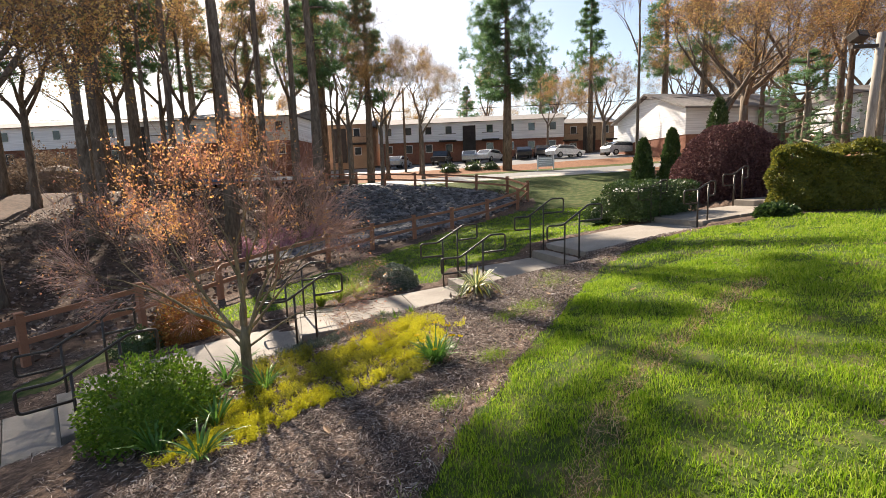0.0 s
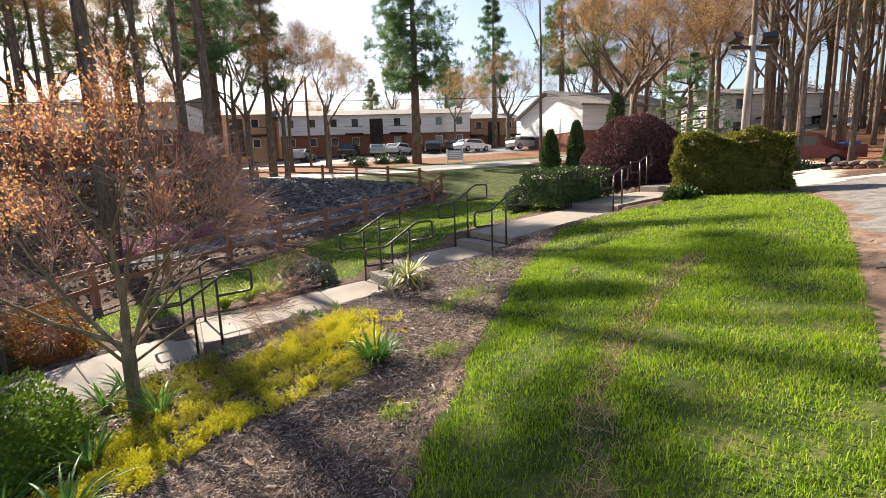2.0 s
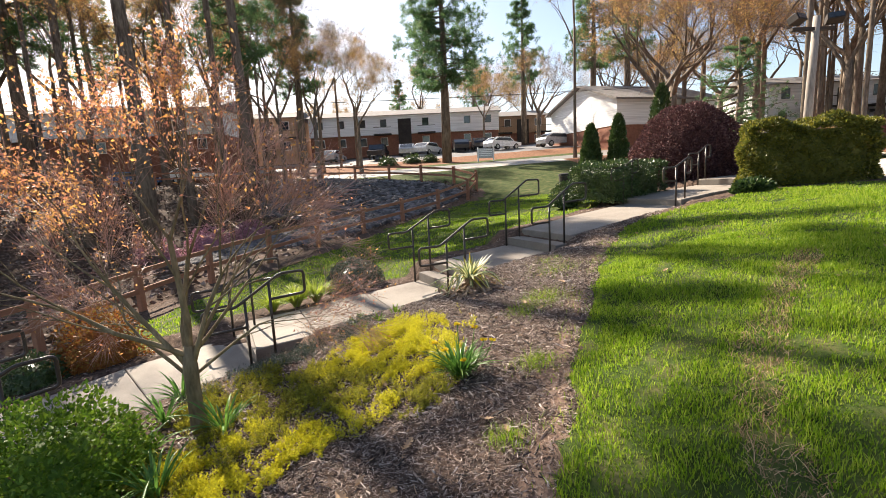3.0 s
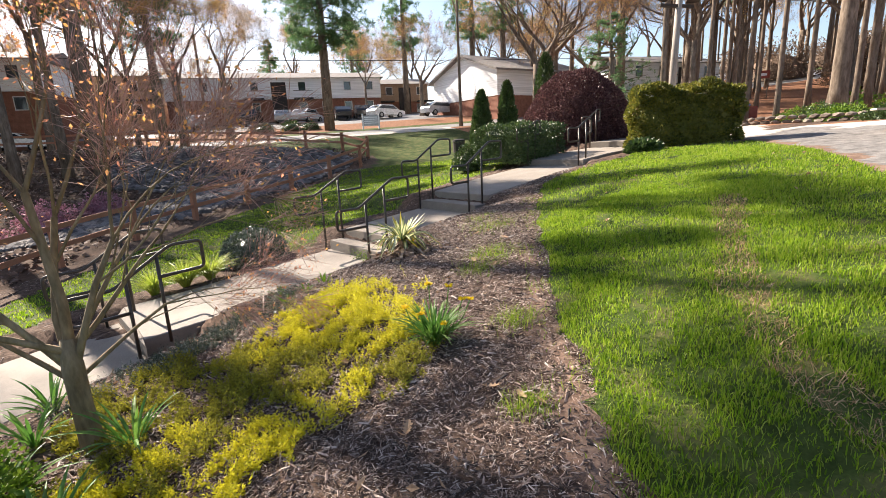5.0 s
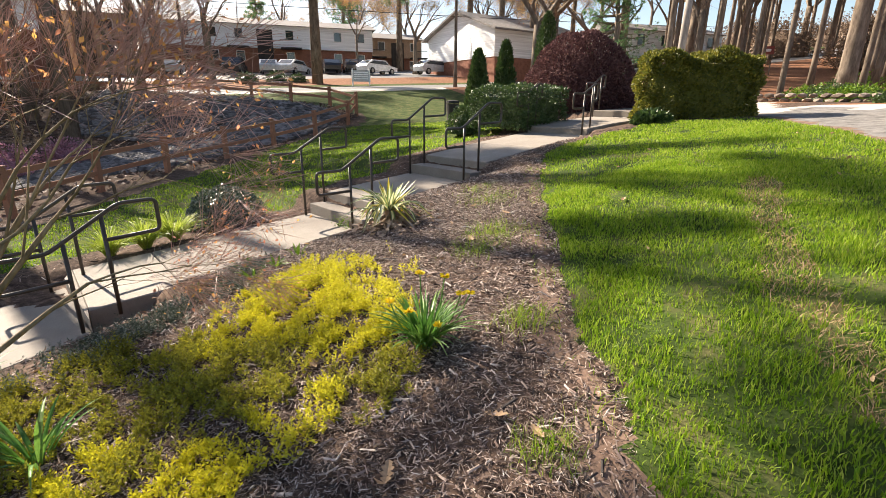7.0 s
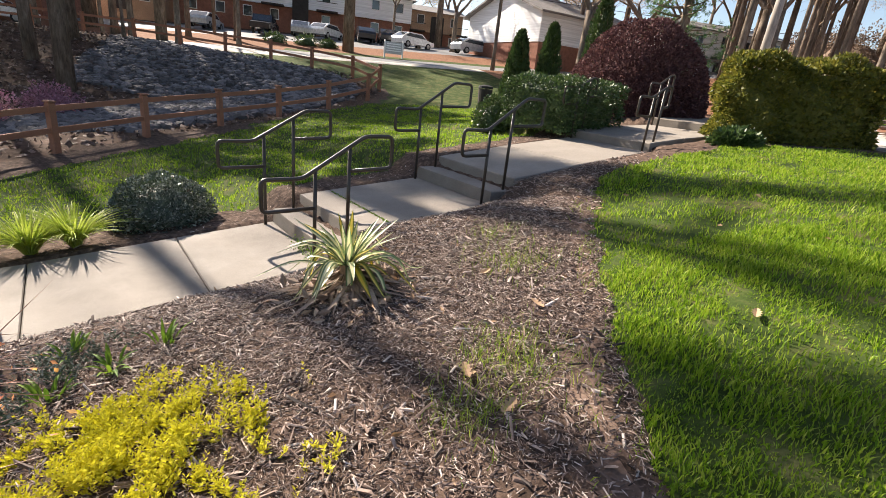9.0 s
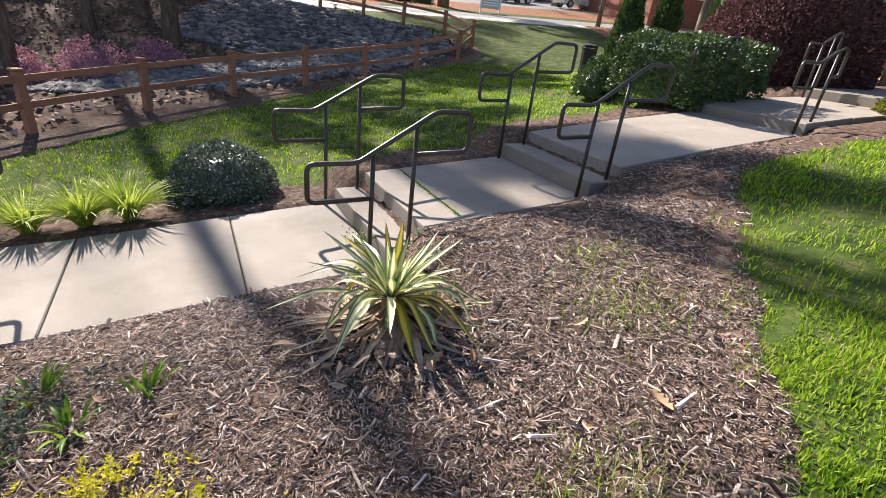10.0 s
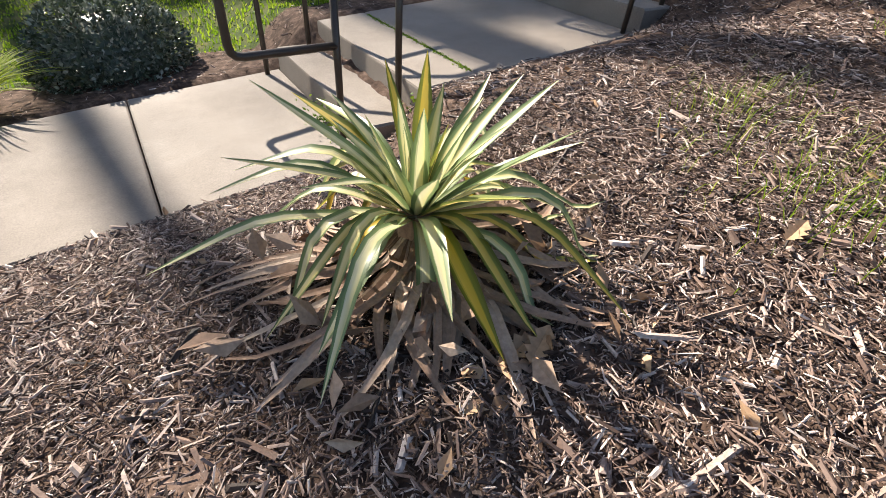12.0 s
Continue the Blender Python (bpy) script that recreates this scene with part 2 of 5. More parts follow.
def yucca_material():
    """Striped leaf: green margins, cream to yellow middle, along the leaf's own width kept in a UV map."""
    m = bpy.data.materials.new("variegated_yucca_leaf")
    m.use_nodes = True
    t = m.node_tree
    b = t.nodes["Principled BSDF"]
    b.inputs["Roughness"].default_value = 0.38
    uv = t.nodes.new("ShaderNodeUVMap")
    mp = t.nodes.new("ShaderNodeMapping")
    mp.inputs["Scale"].default_value = (5.0, 0.5, 1)
    n = t.nodes.new("ShaderNodeTexNoise")
    n.inputs["Scale"].default_value, n.inputs["Detail"].default_value = 2.0, 3
    g = t.nodes.new("ShaderNodeObjectInfo")
    sep = t.nodes.new("ShaderNodeSeparateXYZ")
    add = t.nodes.new("ShaderNodeMath")
    add.operation = "MULTIPLY_ADD"
    add.inputs[1].default_value = 0.22
    ramp = t.nodes.new("ShaderNodeValToRGB")
    e = ramp.color_ramp.elements
    cols = [(0.06, (0.14, 0.2, 0.08)), (0.24, (0.22, 0.3, 0.13)), (0.33, (0.66, 0.62, 0.3)), (0.7, (0.78, 0.74, 0.48)), (0.8, (0.2, 0.28, 0.12)), (0.96, (0.12, 0.18, 0.08))]
    while len(e) < len(cols):
        e.new(0.5)
    for k, (p, c) in enumerate(cols):
        e[k].position, e[k].color = p, (*c, 1)
    hue = t.nodes.new("ShaderNodeMix")
    hue.data_type = "RGBA"
    hue.blend_type = "MULTIPLY"
    mr = t.nodes.new("ShaderNodeMapRange")
    mr.inputs["From Min"].default_value, mr.inputs["From Max"].default_value = 0.6, 0.95
    mr.inputs["To Max"].default_value = 1.0
    L = t.links.new
    L(uv.outputs[0], mp.inputs[0])
    L(mp.outputs[0], n.inputs["Vector"])
    L(uv.outputs[0], sep.inputs[0])
    L(n.outputs["Fac"], add.inputs[0])
    off = t.nodes.new("ShaderNodeMath")
    off.operation = "SUBTRACT"
    off.inputs[1].default_value = 0.11
    L(sep.outputs[0], off.inputs[0])
    L(off.outputs[0], add.inputs[2])
    L(add.outputs[0], ramp.inputs[0])
    L(g.outputs["Random"], mr.inputs["Value"])
    L(mr.outputs[0], hue.inputs["Factor"])
    L(ramp.outputs[0], hue.inputs[6])
    hue.inputs[7].default_value = (1.0, 0.75, 0.12, 1)
    L(hue.outputs[2], b.inputs["Base Color"])
    tr = t.nodes.new("ShaderNodeBsdfTranslucent")
    L(hue.outputs[2], tr.inputs["Color"])
    ms = t.nodes.new("ShaderNodeMixShader")
    ms.inputs[0].default_value = 0.3
    L(b.outputs[0], ms.inputs[1])
    L(tr.outputs[0], ms.inputs[2])
    L(ms.outputs[0], t.nodes["Material Output"].inputs["Surface"])
    return m


M_YUCCA = yucca_material()

# ---- mesh helpers ----
RNG = np.random.default_rng(7)


class Buf:
    """Collects vertices and triangles for one mesh."""

    def __init__(self):
        self.v, self.t, self.n, self.uv = [], [], 0, []

    def add(self, v, t, uv=None):
        v, t = np.asarray(v, float), np.asarray(t, int)
        self.v.append(v)
        self.t.append(t + self.n)
        self.uv.append(np.zeros((len(v), 2)) if uv is None else uv)
        self.n += len(v)
        return self

    def tube(self, pts, radii, sides=7, cap=True):
        pts = np.asarray(pts, float)
        m = len(pts)
        radii = np.broadcast_to(radii, (m,))
        d = np.gradient(pts, axis=0)
        d /= np.linalg.norm(d, axis=1)[:, None] + 1e-9
        ref = np.array([0, 0, 1.0]) if abs(d[0][2]) < 0.9 else np.array([1.0, 0, 0])
        v = []
        a = np.linspace(0, 2 * np.pi, sides, endpoint=False)
        u = np.cross(d[0], ref)
        for k in range(m):
            u = u - d[k] * (u @ d[k])
            u /= np.linalg.norm(u) + 1e-9
            w = np.cross(d[k], u)
            v.append(pts[k] + radii[k] * (np.cos(a)[:, None] * u + np.sin(a)[:, None] * w))
        v = np.concatenate(v)
        i = np.arange(sides)
        j = (i + 1) % sides
        t = []
        for k in range(m - 1):
            o, p = k * sides, (k + 1) * sides
            t += [np.c_[o + i, o + j, p + j], np.c_[o + i, p + j, p + i]]
        if cap:
            q = np.arange(1, sides - 1)
            o = (m - 1) * sides
            t += [np.c_[np.full(len(q), o), o + q, o + q + 1], np.c_[np.zeros(len(q), int), q + 1, q]]
        return self.add(v, np.concatenate(t))

    def prism(self, low, high, chamfer=0.0):
        """A solid between two loops of four points (counter-clockwise from above)."""
        low, high = np.asarray(low, float), np.asarray(high, float)
        loops = [low, high]
        if chamfer:
            c = high.mean(0)
            up = (high - low) / np.linalg.norm(high - low, axis=1)[:, None]
            inn = (c - high) / np.linalg.norm(c - high, axis=1)[:, None] * chamfer * 1.4
            loops = [low, high - up * chamfer, high + inn]
        m = len(low)
        i = np.arange(m)
        j = (i + 1) % m
        t = [np.array([(0, k + 1, k) for k in range(1, m - 1)])]
        for k in range(len(loops) - 1):
            o, p = k * m, (k + 1) * m
            t += [np.c_[o + i, o + j, p + j], np.c_[o + i, p + j, p + i]]
        o = (len(loops) - 1) * m
        t.append(np.array([(o, o + k, o + k + 1) for k in range(1, m - 1)]))
        return self.add(np.concatenate(loops), np.concatenate(t))

    def box(self, lo, hi, chamfer=0.0, m=None):
        (x0, y0, z0), (x1, y1, z1) = lo, hi
        q = np.array([(x0, y0), (x1, y0), (x1, y1), (x0, y1)], float)
        a, b = np.c_[q, np.full(4, z0)], np.c_[q, np.full(4, z1)]
        if m is not None:
            a, b = a @ np.array(m.to_3x3()).T + np.array(m.translation), b @ np.array(m.to_3x3()).T + np.array(m.translation)
        return self.prism(a, b, chamfer)

    def leaves(self, c, d, size, width=0.5, fold=0.15):
        """Folded diamond leaves at points c along directions d."""
        c, d = np.asarray(c, float), np.asarray(d, float)
        n = len(c)
        d = d / (np.linalg.norm(d, axis=1)[:, None] + 1e-9)
        r = RNG.normal(size=(n, 3))
        s = np.cross(d, r)
        s /= np.linalg.norm(s, axis=1)[:, None] + 1e-9
        up = np.cross(s, d)
        size = np.broadcast_to(size, (n,))[:, None]
        mid = c + d * size * 0.45 + up * size * fold
        v = np.stack([c, mid + s * size * width / 2 - up * size * fold * 1.3, c + d * size, mid - s * size * width / 2 - up * size * fold * 1.3], 1).reshape(-1, 3)
        k = np.arange(n)[:, None] * 4
        t = np.concatenate([k + [0, 1, 2], k + [0, 2, 3]])
        return self.add(v, t)

    def blades(self, base, lean, height, width):
        """Tapered, bent blades: base points, horizontal lean vectors, heights, widths."""
        base, lean = np.asarray(base, float), np.asarray(lean, float)
        n = len(base)
        height, width = np.broadcast_to(height, (n,))[:, None], np.broadcast_to(width, (n,))[:, None]
        a = RNG.uniform(0, 2 * np.pi, n)
        s = np.c_[np.cos(a), np.sin(a), np.zeros(n)] * width / 2
        z = np.array([0, 0, 1.0])
        mid = base + z * height * 0.6 + np.c_[lean, np.zeros(n)] * height * 0.35
        tip = base + z * height * 0.95 + np.c_[lean, np.zeros(n)] * height * 1.0
        v = np.stack([base - s, base + s, mid - s * 0.8, mid + s * 0.8, tip], 1).reshape(-1, 3)
        k = np.arange(n)[:, None] * 5
        return self.add(v, np.concatenate([k + [0, 1, 3], k + [0, 3, 2], k + [2, 3, 4]]))

    def strap(self, pts, width, uvs=False):
        """A long leaf along pts with a shallow channel, tapering to a point."""
        pts = np.asarray(pts, float)
        m = len(pts)
        d = np.gradient(pts, axis=0)
        d /= np.linalg.norm(d, axis=1)[:, None] + 1e-9
        s = np.cross(d, [0, 0, 1.0])
        s /= np.linalg.norm(s, axis=1)[:, None] + 1e-9
        up = np.cross(s, d)
        f = np.linspace(0, 1, m)
        w = (width * np.minimum(1, 0.55 + 1.6 * f) * np.clip((1 - f) * 2.6, 0, 1) ** 0.8 + 0.001)[:, None]
        cols = [pts - s * w / 2 + up * w * 0.16, pts - s * w / 6, pts + s * w / 6, pts + s * w / 2 + up * w * 0.16]
        v = np.stack(cols, 1).reshape(-1, 3)
        uv = np.stack([np.c_[np.full(m, u), f + 3 * RNG.random()] for u in (0, 0.33, 0.67, 1)], 1).reshape(-1, 2)
        t = []
        for k in range(m - 1):
            for q in range(3):
                a = k * 4 + q
                t += [(a, a + 1, a + 5), (a, a + 5, a + 4)]
        return self.add(v, t, uv)

    def mesh(self, name, mats, smooth=False, mat_index=None, uvs=False):
        v, t = np.concatenate(self.v), np.concatenate(self.t)
        me = bpy.data.meshes.new(name)
        me.vertices.add(len(v))
        me.vertices.foreach_set("co", v.astype(np.float32).ravel())
        me.loops.add(len(t) * 3)
        me.loops.foreach_set("vertex_index", t.astype(np.int32).ravel())
        me.polygons.add(len(t))
        me.polygons.foreach_set("loop_start", np.arange(0, len(t) * 3, 3, dtype=np.int32))
        me.polygons.foreach_set("use_smooth", np.full(len(t), smooth))
        if mat_index is not None:
            me.polygons.foreach_set("material_index", np.asarray(mat_index, np.int32))
        if uvs:
            layer = me.uv_layers.new(name="UVMap")
            layer.data.foreach_set("uv", np.concatenate(self.uv)[t.ravel()].astype(np.float32).ravel())
        me.update(calc_edges=True)
        for m in mats if isinstance(mats, (list, tuple)) else [mats]:
            me.materials.append(m)
        return me


def part(name, buf, mat, parent=None, label="", smooth=False, uvs=False):
    ob = new(name, buf.mesh(name, mat, smooth, uvs=uvs))
    if parent is not None:
        ob.parent = parent
    if label:
        ob["label"] = label
    return ob


def thing(name, label, category, group="", at=(0, 0, 0), turn=0.0, kind=""):
    ob = new(name)
    ob.empty_display_size = 0.1
    ob.matrix_world = pose(*at, 0, 0, turn)
    return tagged(ob, label, category, group, kind)


def sstep(a, b, x):
    t = np.clip((np.asarray(x, float) - a) / (b - a), 0, 1)
    return t * t * (3 - 2 * t)


# ---- the plan: path, fence line and ground ----
EX, NX = np.array([0.9135, 0.4067]), np.array([-0.4067, 0.9135])  # along the straight walk, and to its left
N_RIGHT, N_LEFT = 8.29, 9.95


def walk_xy(s, n):
    return EX * s + NX * n


LOW_RIGHT = np.array([(-8.6, 1.0, -2.25), (-5.14, 4.69, -1.75), (-4.75, 5.13, -1.72), (-4.3, 5.66, -1.42), (-3.5, 6.7, -1.33), (-2.56, 7.62, -1.28)])
LOW_LEFT = np.array([(-9.9, 2.1, -2.25), (-6.45, 5.85, -1.75), (-6.0, 6.3, -1.72), (-5.55, 6.82, -1.42), (-4.6, 7.95, -1.33), (-3.3, 9.08, -1.26)])
STRAIGHT = [(0.78, -1.14), (1.68, -1.09), (3.0, -0.97), (4.12, -0.88), (4.47, -0.54), (6.33, -0.38), (6.72, -0.06), (9.92, 0.29), (9.97, 0.43), (12.8, 0.62), (12.85, 0.78), (19.0, 1.0)]
CENTRE = np.array([tuple((a + b) / 2) for a, b in zip(LOW_RIGHT, LOW_LEFT)] + [(*walk_xy(s, 9.12), z) for s, z in STRAIGHT])
FENCE = np.array([(-12.5, 0.0, -2.4), (-10.2, 4.4, -2.05), (-7.8, 9.0, -1.75), (-5.9, 15.0, -1.36), (-3.9, 18.4, -1.08), (-1.3, 21.4, -0.75), (1.0, 23.6, -0.35), (2.4, 25.1, 0.05), (2.8, 26.9, 0.4),
                  (1.6, 29.6, 0.85), (-2.5, 32.6, 1.2), (-9.0, 35.3, 1.5), (-16.0, 36.6, 1.6), (-30.0, 37.5, 1.6), (-60.0, 37.5, 1.6)])


def near_line(x, y, line):
    """Distance to a polyline, its height at the nearest place, and the side (left +)."""
    best, hz, side = np.full(x.shape, 1e9), np.zeros(x.shape), np.zeros(x.shape)
    for a, b in zip(line[:-1], line[1:]):
        d = b[:2] - a[:2]
        u = np.clip(((x - a[0]) * d[0] + (y - a[1]) * d[1]) / (d @ d), 0, 1)
        px, py = a[0] + u * d[0], a[1] + u * d[1]
        q = np.hypot(x - px, y - py)
        k = q < best
        best = np.where(k, q, best)
        hz = np.where(k, a[2] + u * (b[2] - a[2]), hz)
        side = np.where(k, np.sign(d[0] * (y - a[1]) - d[1] * (x - a[0])), side)
    return best, hz, side


def wobble(x, y, f, seed=0.0):
    return np.sin(x * f + 1.3 * np.sin(y * f * 0.7 + seed) + seed) * np.sin(y * f * 0.9 + 1.7 * np.sin(x * f * 0.6) + 2 * seed)


def far_height(x, y):
    return np.interp(y, [20, 26, 38, 46, 52, 64, 70, 120, 400], [-0.6, 0.1, 1.7, 2.2, 3.1, 4.3, 4.9, 6.5, 12]) + 0.035 * np.clip(x, -20, 30)


def ground_z(x, y):
    x, y = np.asarray(x, float), np.asarray(y, float)
    dp, zp, sp = near_line(x, y, CENTRE)
    df, zf, sf = near_line(x, y, FENCE)
    edge = np.maximum(dp - 0.86, 0)
    xe = np.where(x < 5, x, 5 + (x - 5) * 0.45)
    xe = np.where(xe > 9, 9 + (xe - 9) * 0.3, xe)
    lawn = -0.468 + 0.167 * np.maximum(xe, -8) + 0.03 * wobble(x, y, 0.9)
    bank = zp + 0.02 + 0.42 * edge
    k = 0.22
    hsm = np.clip(0.5 + 0.5 * (bank - lawn) / k, 0, 1)
    right = bank * (1 - hsm) + lawn * hsm - k * hsm * (1 - hsm)
    right = np.where(bank > lawn + k, lawn, right)
    t = edge / (edge + df + 1e-6)
    left = zp + (zf - zp) * t
    h = np.where(sp > 0, left, right)
    h = np.where(dp < 0.9, zp - 0.06 - 0.06 * sstep(0.9, 0.7, dp), h)
    w = sstep(17, 27, y) * sstep(1.0, 4.0, dp)
    far = far_height(x, y)
    h = h * (1 - w) + far * w
    h = h + 0.1 * np.clip(x - 23, 0, 45) * sstep(-5, 10, y)
    inside = (sf > 0) & (y < 40)
    basin = (0.95 * sstep(0.3, 8.0, df) + 0.12 * wobble(x, y, 0.7, 1.0) * sstep(1, 4, df))
    samples = np.concatenate([np.linspace(p, q, 7)[:-1] for p, q in zip(FENCE[:-1], FENCE[1:])])
    num, den = np.zeros(x.shape), np.zeros(x.shape)
    for p in samples:
        wt = 1 / ((x - p[0]) ** 2 + (y - p[1]) ** 2 + 0.05) ** 1.5
        num, den = num + wt * p[2], den + wt
    mix = num / den
    zb = zf + (mix - zf) * sstep(0, 1.5, df) - basin
    h = np.where(inside, zb, h)
    return h


def gz(x, y):
    return float(ground_z(np.array([x]), np.array([y]))[0])


LAWN_EDGE = np.array([(-2.2, -3.0, 0), (-0.9, 0.2, 0), (0.1, 2.3, 0), (0.72, 4.0, 0), (1.2, 5.3, 0), (1.85, 6.7, 0), (2.5, 8.0, 0), (3.1, 9.0, 0), (3.5, 9.7, 0), (4.3, 10.1, 0), (6.3, 11.0, 0), (7.2, 11.4, 0), (10.0, 10.2, 0), (12.0, 9.6, 0)])


LAWN_RIGHT = np.array([(-6.0, -14.0, 0), (0.4, -2.4, 0), (1.8, 0.6, 0), (2.6, 2.2, 0), (3.15, 3.0, 0), (5.25, 5.25, 0), (6.8, 6.85, 0), (7.9, 8.2, 0), (9.3, 10.3, 0)])
DRIVE = np.array([(10.6, 12.9, 0), (15.0, 17.5, 0), (24.0, 27.6, 0)])


def zones(x, y):
    """0 mulch, 1 lawn, 2 leaf litter, 3 rock bed, 4 asphalt, 5 pine straw, 6 pale paving and painted road glare, 7
    soil, 8 gravel.
    """
    x, y = np.asarray(x, float), np.asarray(y, float)
    dp, zp, sp = near_line(x, y, CENTRE)
    df, zf, sf = near_line(x, y, FENCE)
    jit = 0.07 * wobble(x, y, 4.0)
    dl, _, sl = near_line(x, y, LAWN_EDGE)
    z = np.zeros(x.shape, int)
    right_lawn = (sp < 0) & (sl < 0) & (dl + jit > 0.05) & (y < 16)
    z[right_lawn] = 1
    z[(sp < 0) & (sl > 0) & (dl < 0.1 + 0.16 * np.exp(-((y - 5.2) / 1.3) ** 2) + 2 * jit) & (y > 3.0) & (y < 8.8)] = 7
    left_lawn = (sp > 0) & (dp > 1.75 + jit * 2) & (df > 1.1 + jit * 2)
    z[left_lawn] = 1
    z[(y > 20) & (sf < 0) & (df > 0.5)] = 1
    inside = (sf > 0) & (y < 40)
    z[inside] = 2
    z[inside & (df > 0.8) & (df < 7) & (x > -10) & (y > 19)] = 3
    # pale strip painted in for the sun's glare on the road
    z[(y > 37.6) & (y <= 39.2)] = 6
    z[(y > 39.2) & (y < 44.5 + 0.08 * x)] = 4
    z[(y >= 44.5 + 0.08 * x) & (y < 46.0 + 0.08 * x)] = 1
    z[(y >= 46.0 + 0.08 * x) & (y < 52)] = 5
    z[(y >= 52) & (y < 64)] = 4
    z[(y >= 64)] = 2
    dr, _, sr = near_line(x, y, LAWN_RIGHT)
    east = (sr < 0) & (x > -12) & (x < 24) & (y > -20) & (y < 12)
    z[east] = 5
    z[east & (dr + 3 * jit < 4.3)] = 6
    z[east & (dr + 4 * jit < 2.9)] = 8
    z[east & (dr + 3 * jit < 0.25)] = 7
    z[((x > 21) | ((x > 11) & (y >= 13.5))) & (y < 38)] = 5
    z[(near_line(x, y, DRIVE)[0] + 2 * jit < 1.5) & (x > 8)] = 6
    z[(x > 5.5) & (x <= 13) & (y > 11.0) & (y < 24) & (sp > 0) & (dp < 6)] = 0
    z[(x < -16) & (y < 38.5)] = 2
    return z


def axis(lo, a, b, hi, fine):
    mid = np.arange(a, b, fine)
    left, right = [a], [b]
    while left[-1] > lo:
        left.append(left[-1] - min(40, max(fine, 0.12 * (a - left[-1]) + fine)))
    while right[-1] < hi:
        right.append(right[-1] + min(40, max(fine, 0.07 * (right[-1] - b) + fine)))
    return np.concatenate([left[:0:-1], mid, right])


def build_ground():
    xs, ys = axis(-600, -7, 7, 600, 0.1), axis(-300, -1, 14, 1500, 0.1)
    X, Y = np.meshgrid(xs, ys)
    Z = ground_z(X, Y)
    near = np.exp(-((X - 0.5) ** 2 + (Y - 6) ** 2) / 120)
    Z = Z + near * (0.012 * wobble(X, Y, 9.0) + 0.008 * wobble(X, Y, 23.0, 2.0))
    nx, ny = len(xs), len(ys)
    i = (np.arange(ny - 1)[:, None] * nx + np.arange(nx - 1)).ravel()
    t = np.stack([np.c_[i, i + 1, i + nx + 1], np.c_[i, i + nx + 1, i + nx]], 1).reshape(-1, 3)
    cx, cy = (X[:-1, :-1] + X[1:, 1:]) / 2, (Y[:-1, :-1] + Y[1:, 1:]) / 2
    zone = np.repeat(zones(cx.ravel(), cy.ravel()), 2)
    b = Buf().add(np.c_[X.ravel(), Y.ravel(), Z.ravel()], t)
    me = b.mesh("ground", [M_MULCH, M_LAWN, M_LITTER, M_ROCKBED, M_ASPHALT, M_PINESTRAW, M_PALE, M_SOIL, M_GRAVEL], True, zone)
    tagged(new("ground", me), "sloping garden ground of mulch, lawn and leaf litter", "ground", kind="structure")


build_ground()


# ---- concrete walk ----
def slab(name, corners, parent, thick=0.22, label=""):
    q = np.array(corners, float)
    c = q.mean(0)
    q = q + (c - q) / np.linalg.norm((c - q)[:, :2], axis=1)[:, None] * 0.008
    low = q - [0, 0, thick]
    return part(name, Buf().prism(low, q, 0.012), M_CONCRETE, parent, label)


footpath = tagged(new("footpath"), "buff concrete garden walk with short flights of steps", "footpath", kind="structure")


def straight_slab(name, s0, s1, z0, z1, thick=0.22, label="", right=N_RIGHT, left=N_LEFT):
    a, b, c, d = walk_xy(s0, right), walk_xy(s1, right), walk_xy(s1, left), walk_xy(s0, left)
    slab(name, [(*a, z0), (*b, z1), (*c, z1), (*d, z0)], footpath, thick, label)


for s0, s1, z0, z1 in ((0.78, 1.68, -1.14, -1.09), (1.68, 3.0, -1.09, -0.97), (3.0, 4.12, -0.97, -0.88), (4.47, 4.88, -0.54, -0.505), (4.88, 6.33, -0.505, -0.38), (6.72, 8.15, -0.06, 0.115), (8.15, 9.92, 0.115, 0.29), (9.92, 11.1, 0.43, 0.53), (11.1, 12.8, 0.53, 0.62), (12.8, 15, 0.78, 0.86), (15, 19, 0.86, 1.0)):
    straight_slab("slab", s0, s1, z0, z1, 0.3)
straight_slab("step", 4.12, 4.47, -0.71, -0.71, 0.3, "worn concrete step")
straight_slab("step", 6.33, 6.72, -0.215, -0.215, 0.3, "worn concrete step")
for k in range(5):
    a, b, c, d = LOW_RIGHT[k], LOW_RIGHT[k + 1], LOW_LEFT[k + 1], LOW_LEFT[k]
    if k == 2:
        m1, m2 = (a + b) / 2, (c + d) / 2
        slab("step", [(*a[:2], -1.57), (*m1[:2], -1.57), (*m2[:2], -1.57), (*d[:2], -1.57)], footpath, 0.4, "worn concrete step")
        slab("step", [(*m1[:2], -1.42), (*b[:2], -1.42), (*c[:2], -1.42), (*m2[:2], -1.42)], footpath, 0.4, "worn concrete step")
    else:
        slab("slab", [a, b, c, d], footpath)
a, b = walk_xy(0.78, N_RIGHT), walk_xy(0.78, N_LEFT)
slab("slab", [(*LOW_RIGHT[5][:2], -1.15), (*a, -1.14), (*b, -1.14), (*LOW_LEFT[5][:2], -1.14)], footpath)


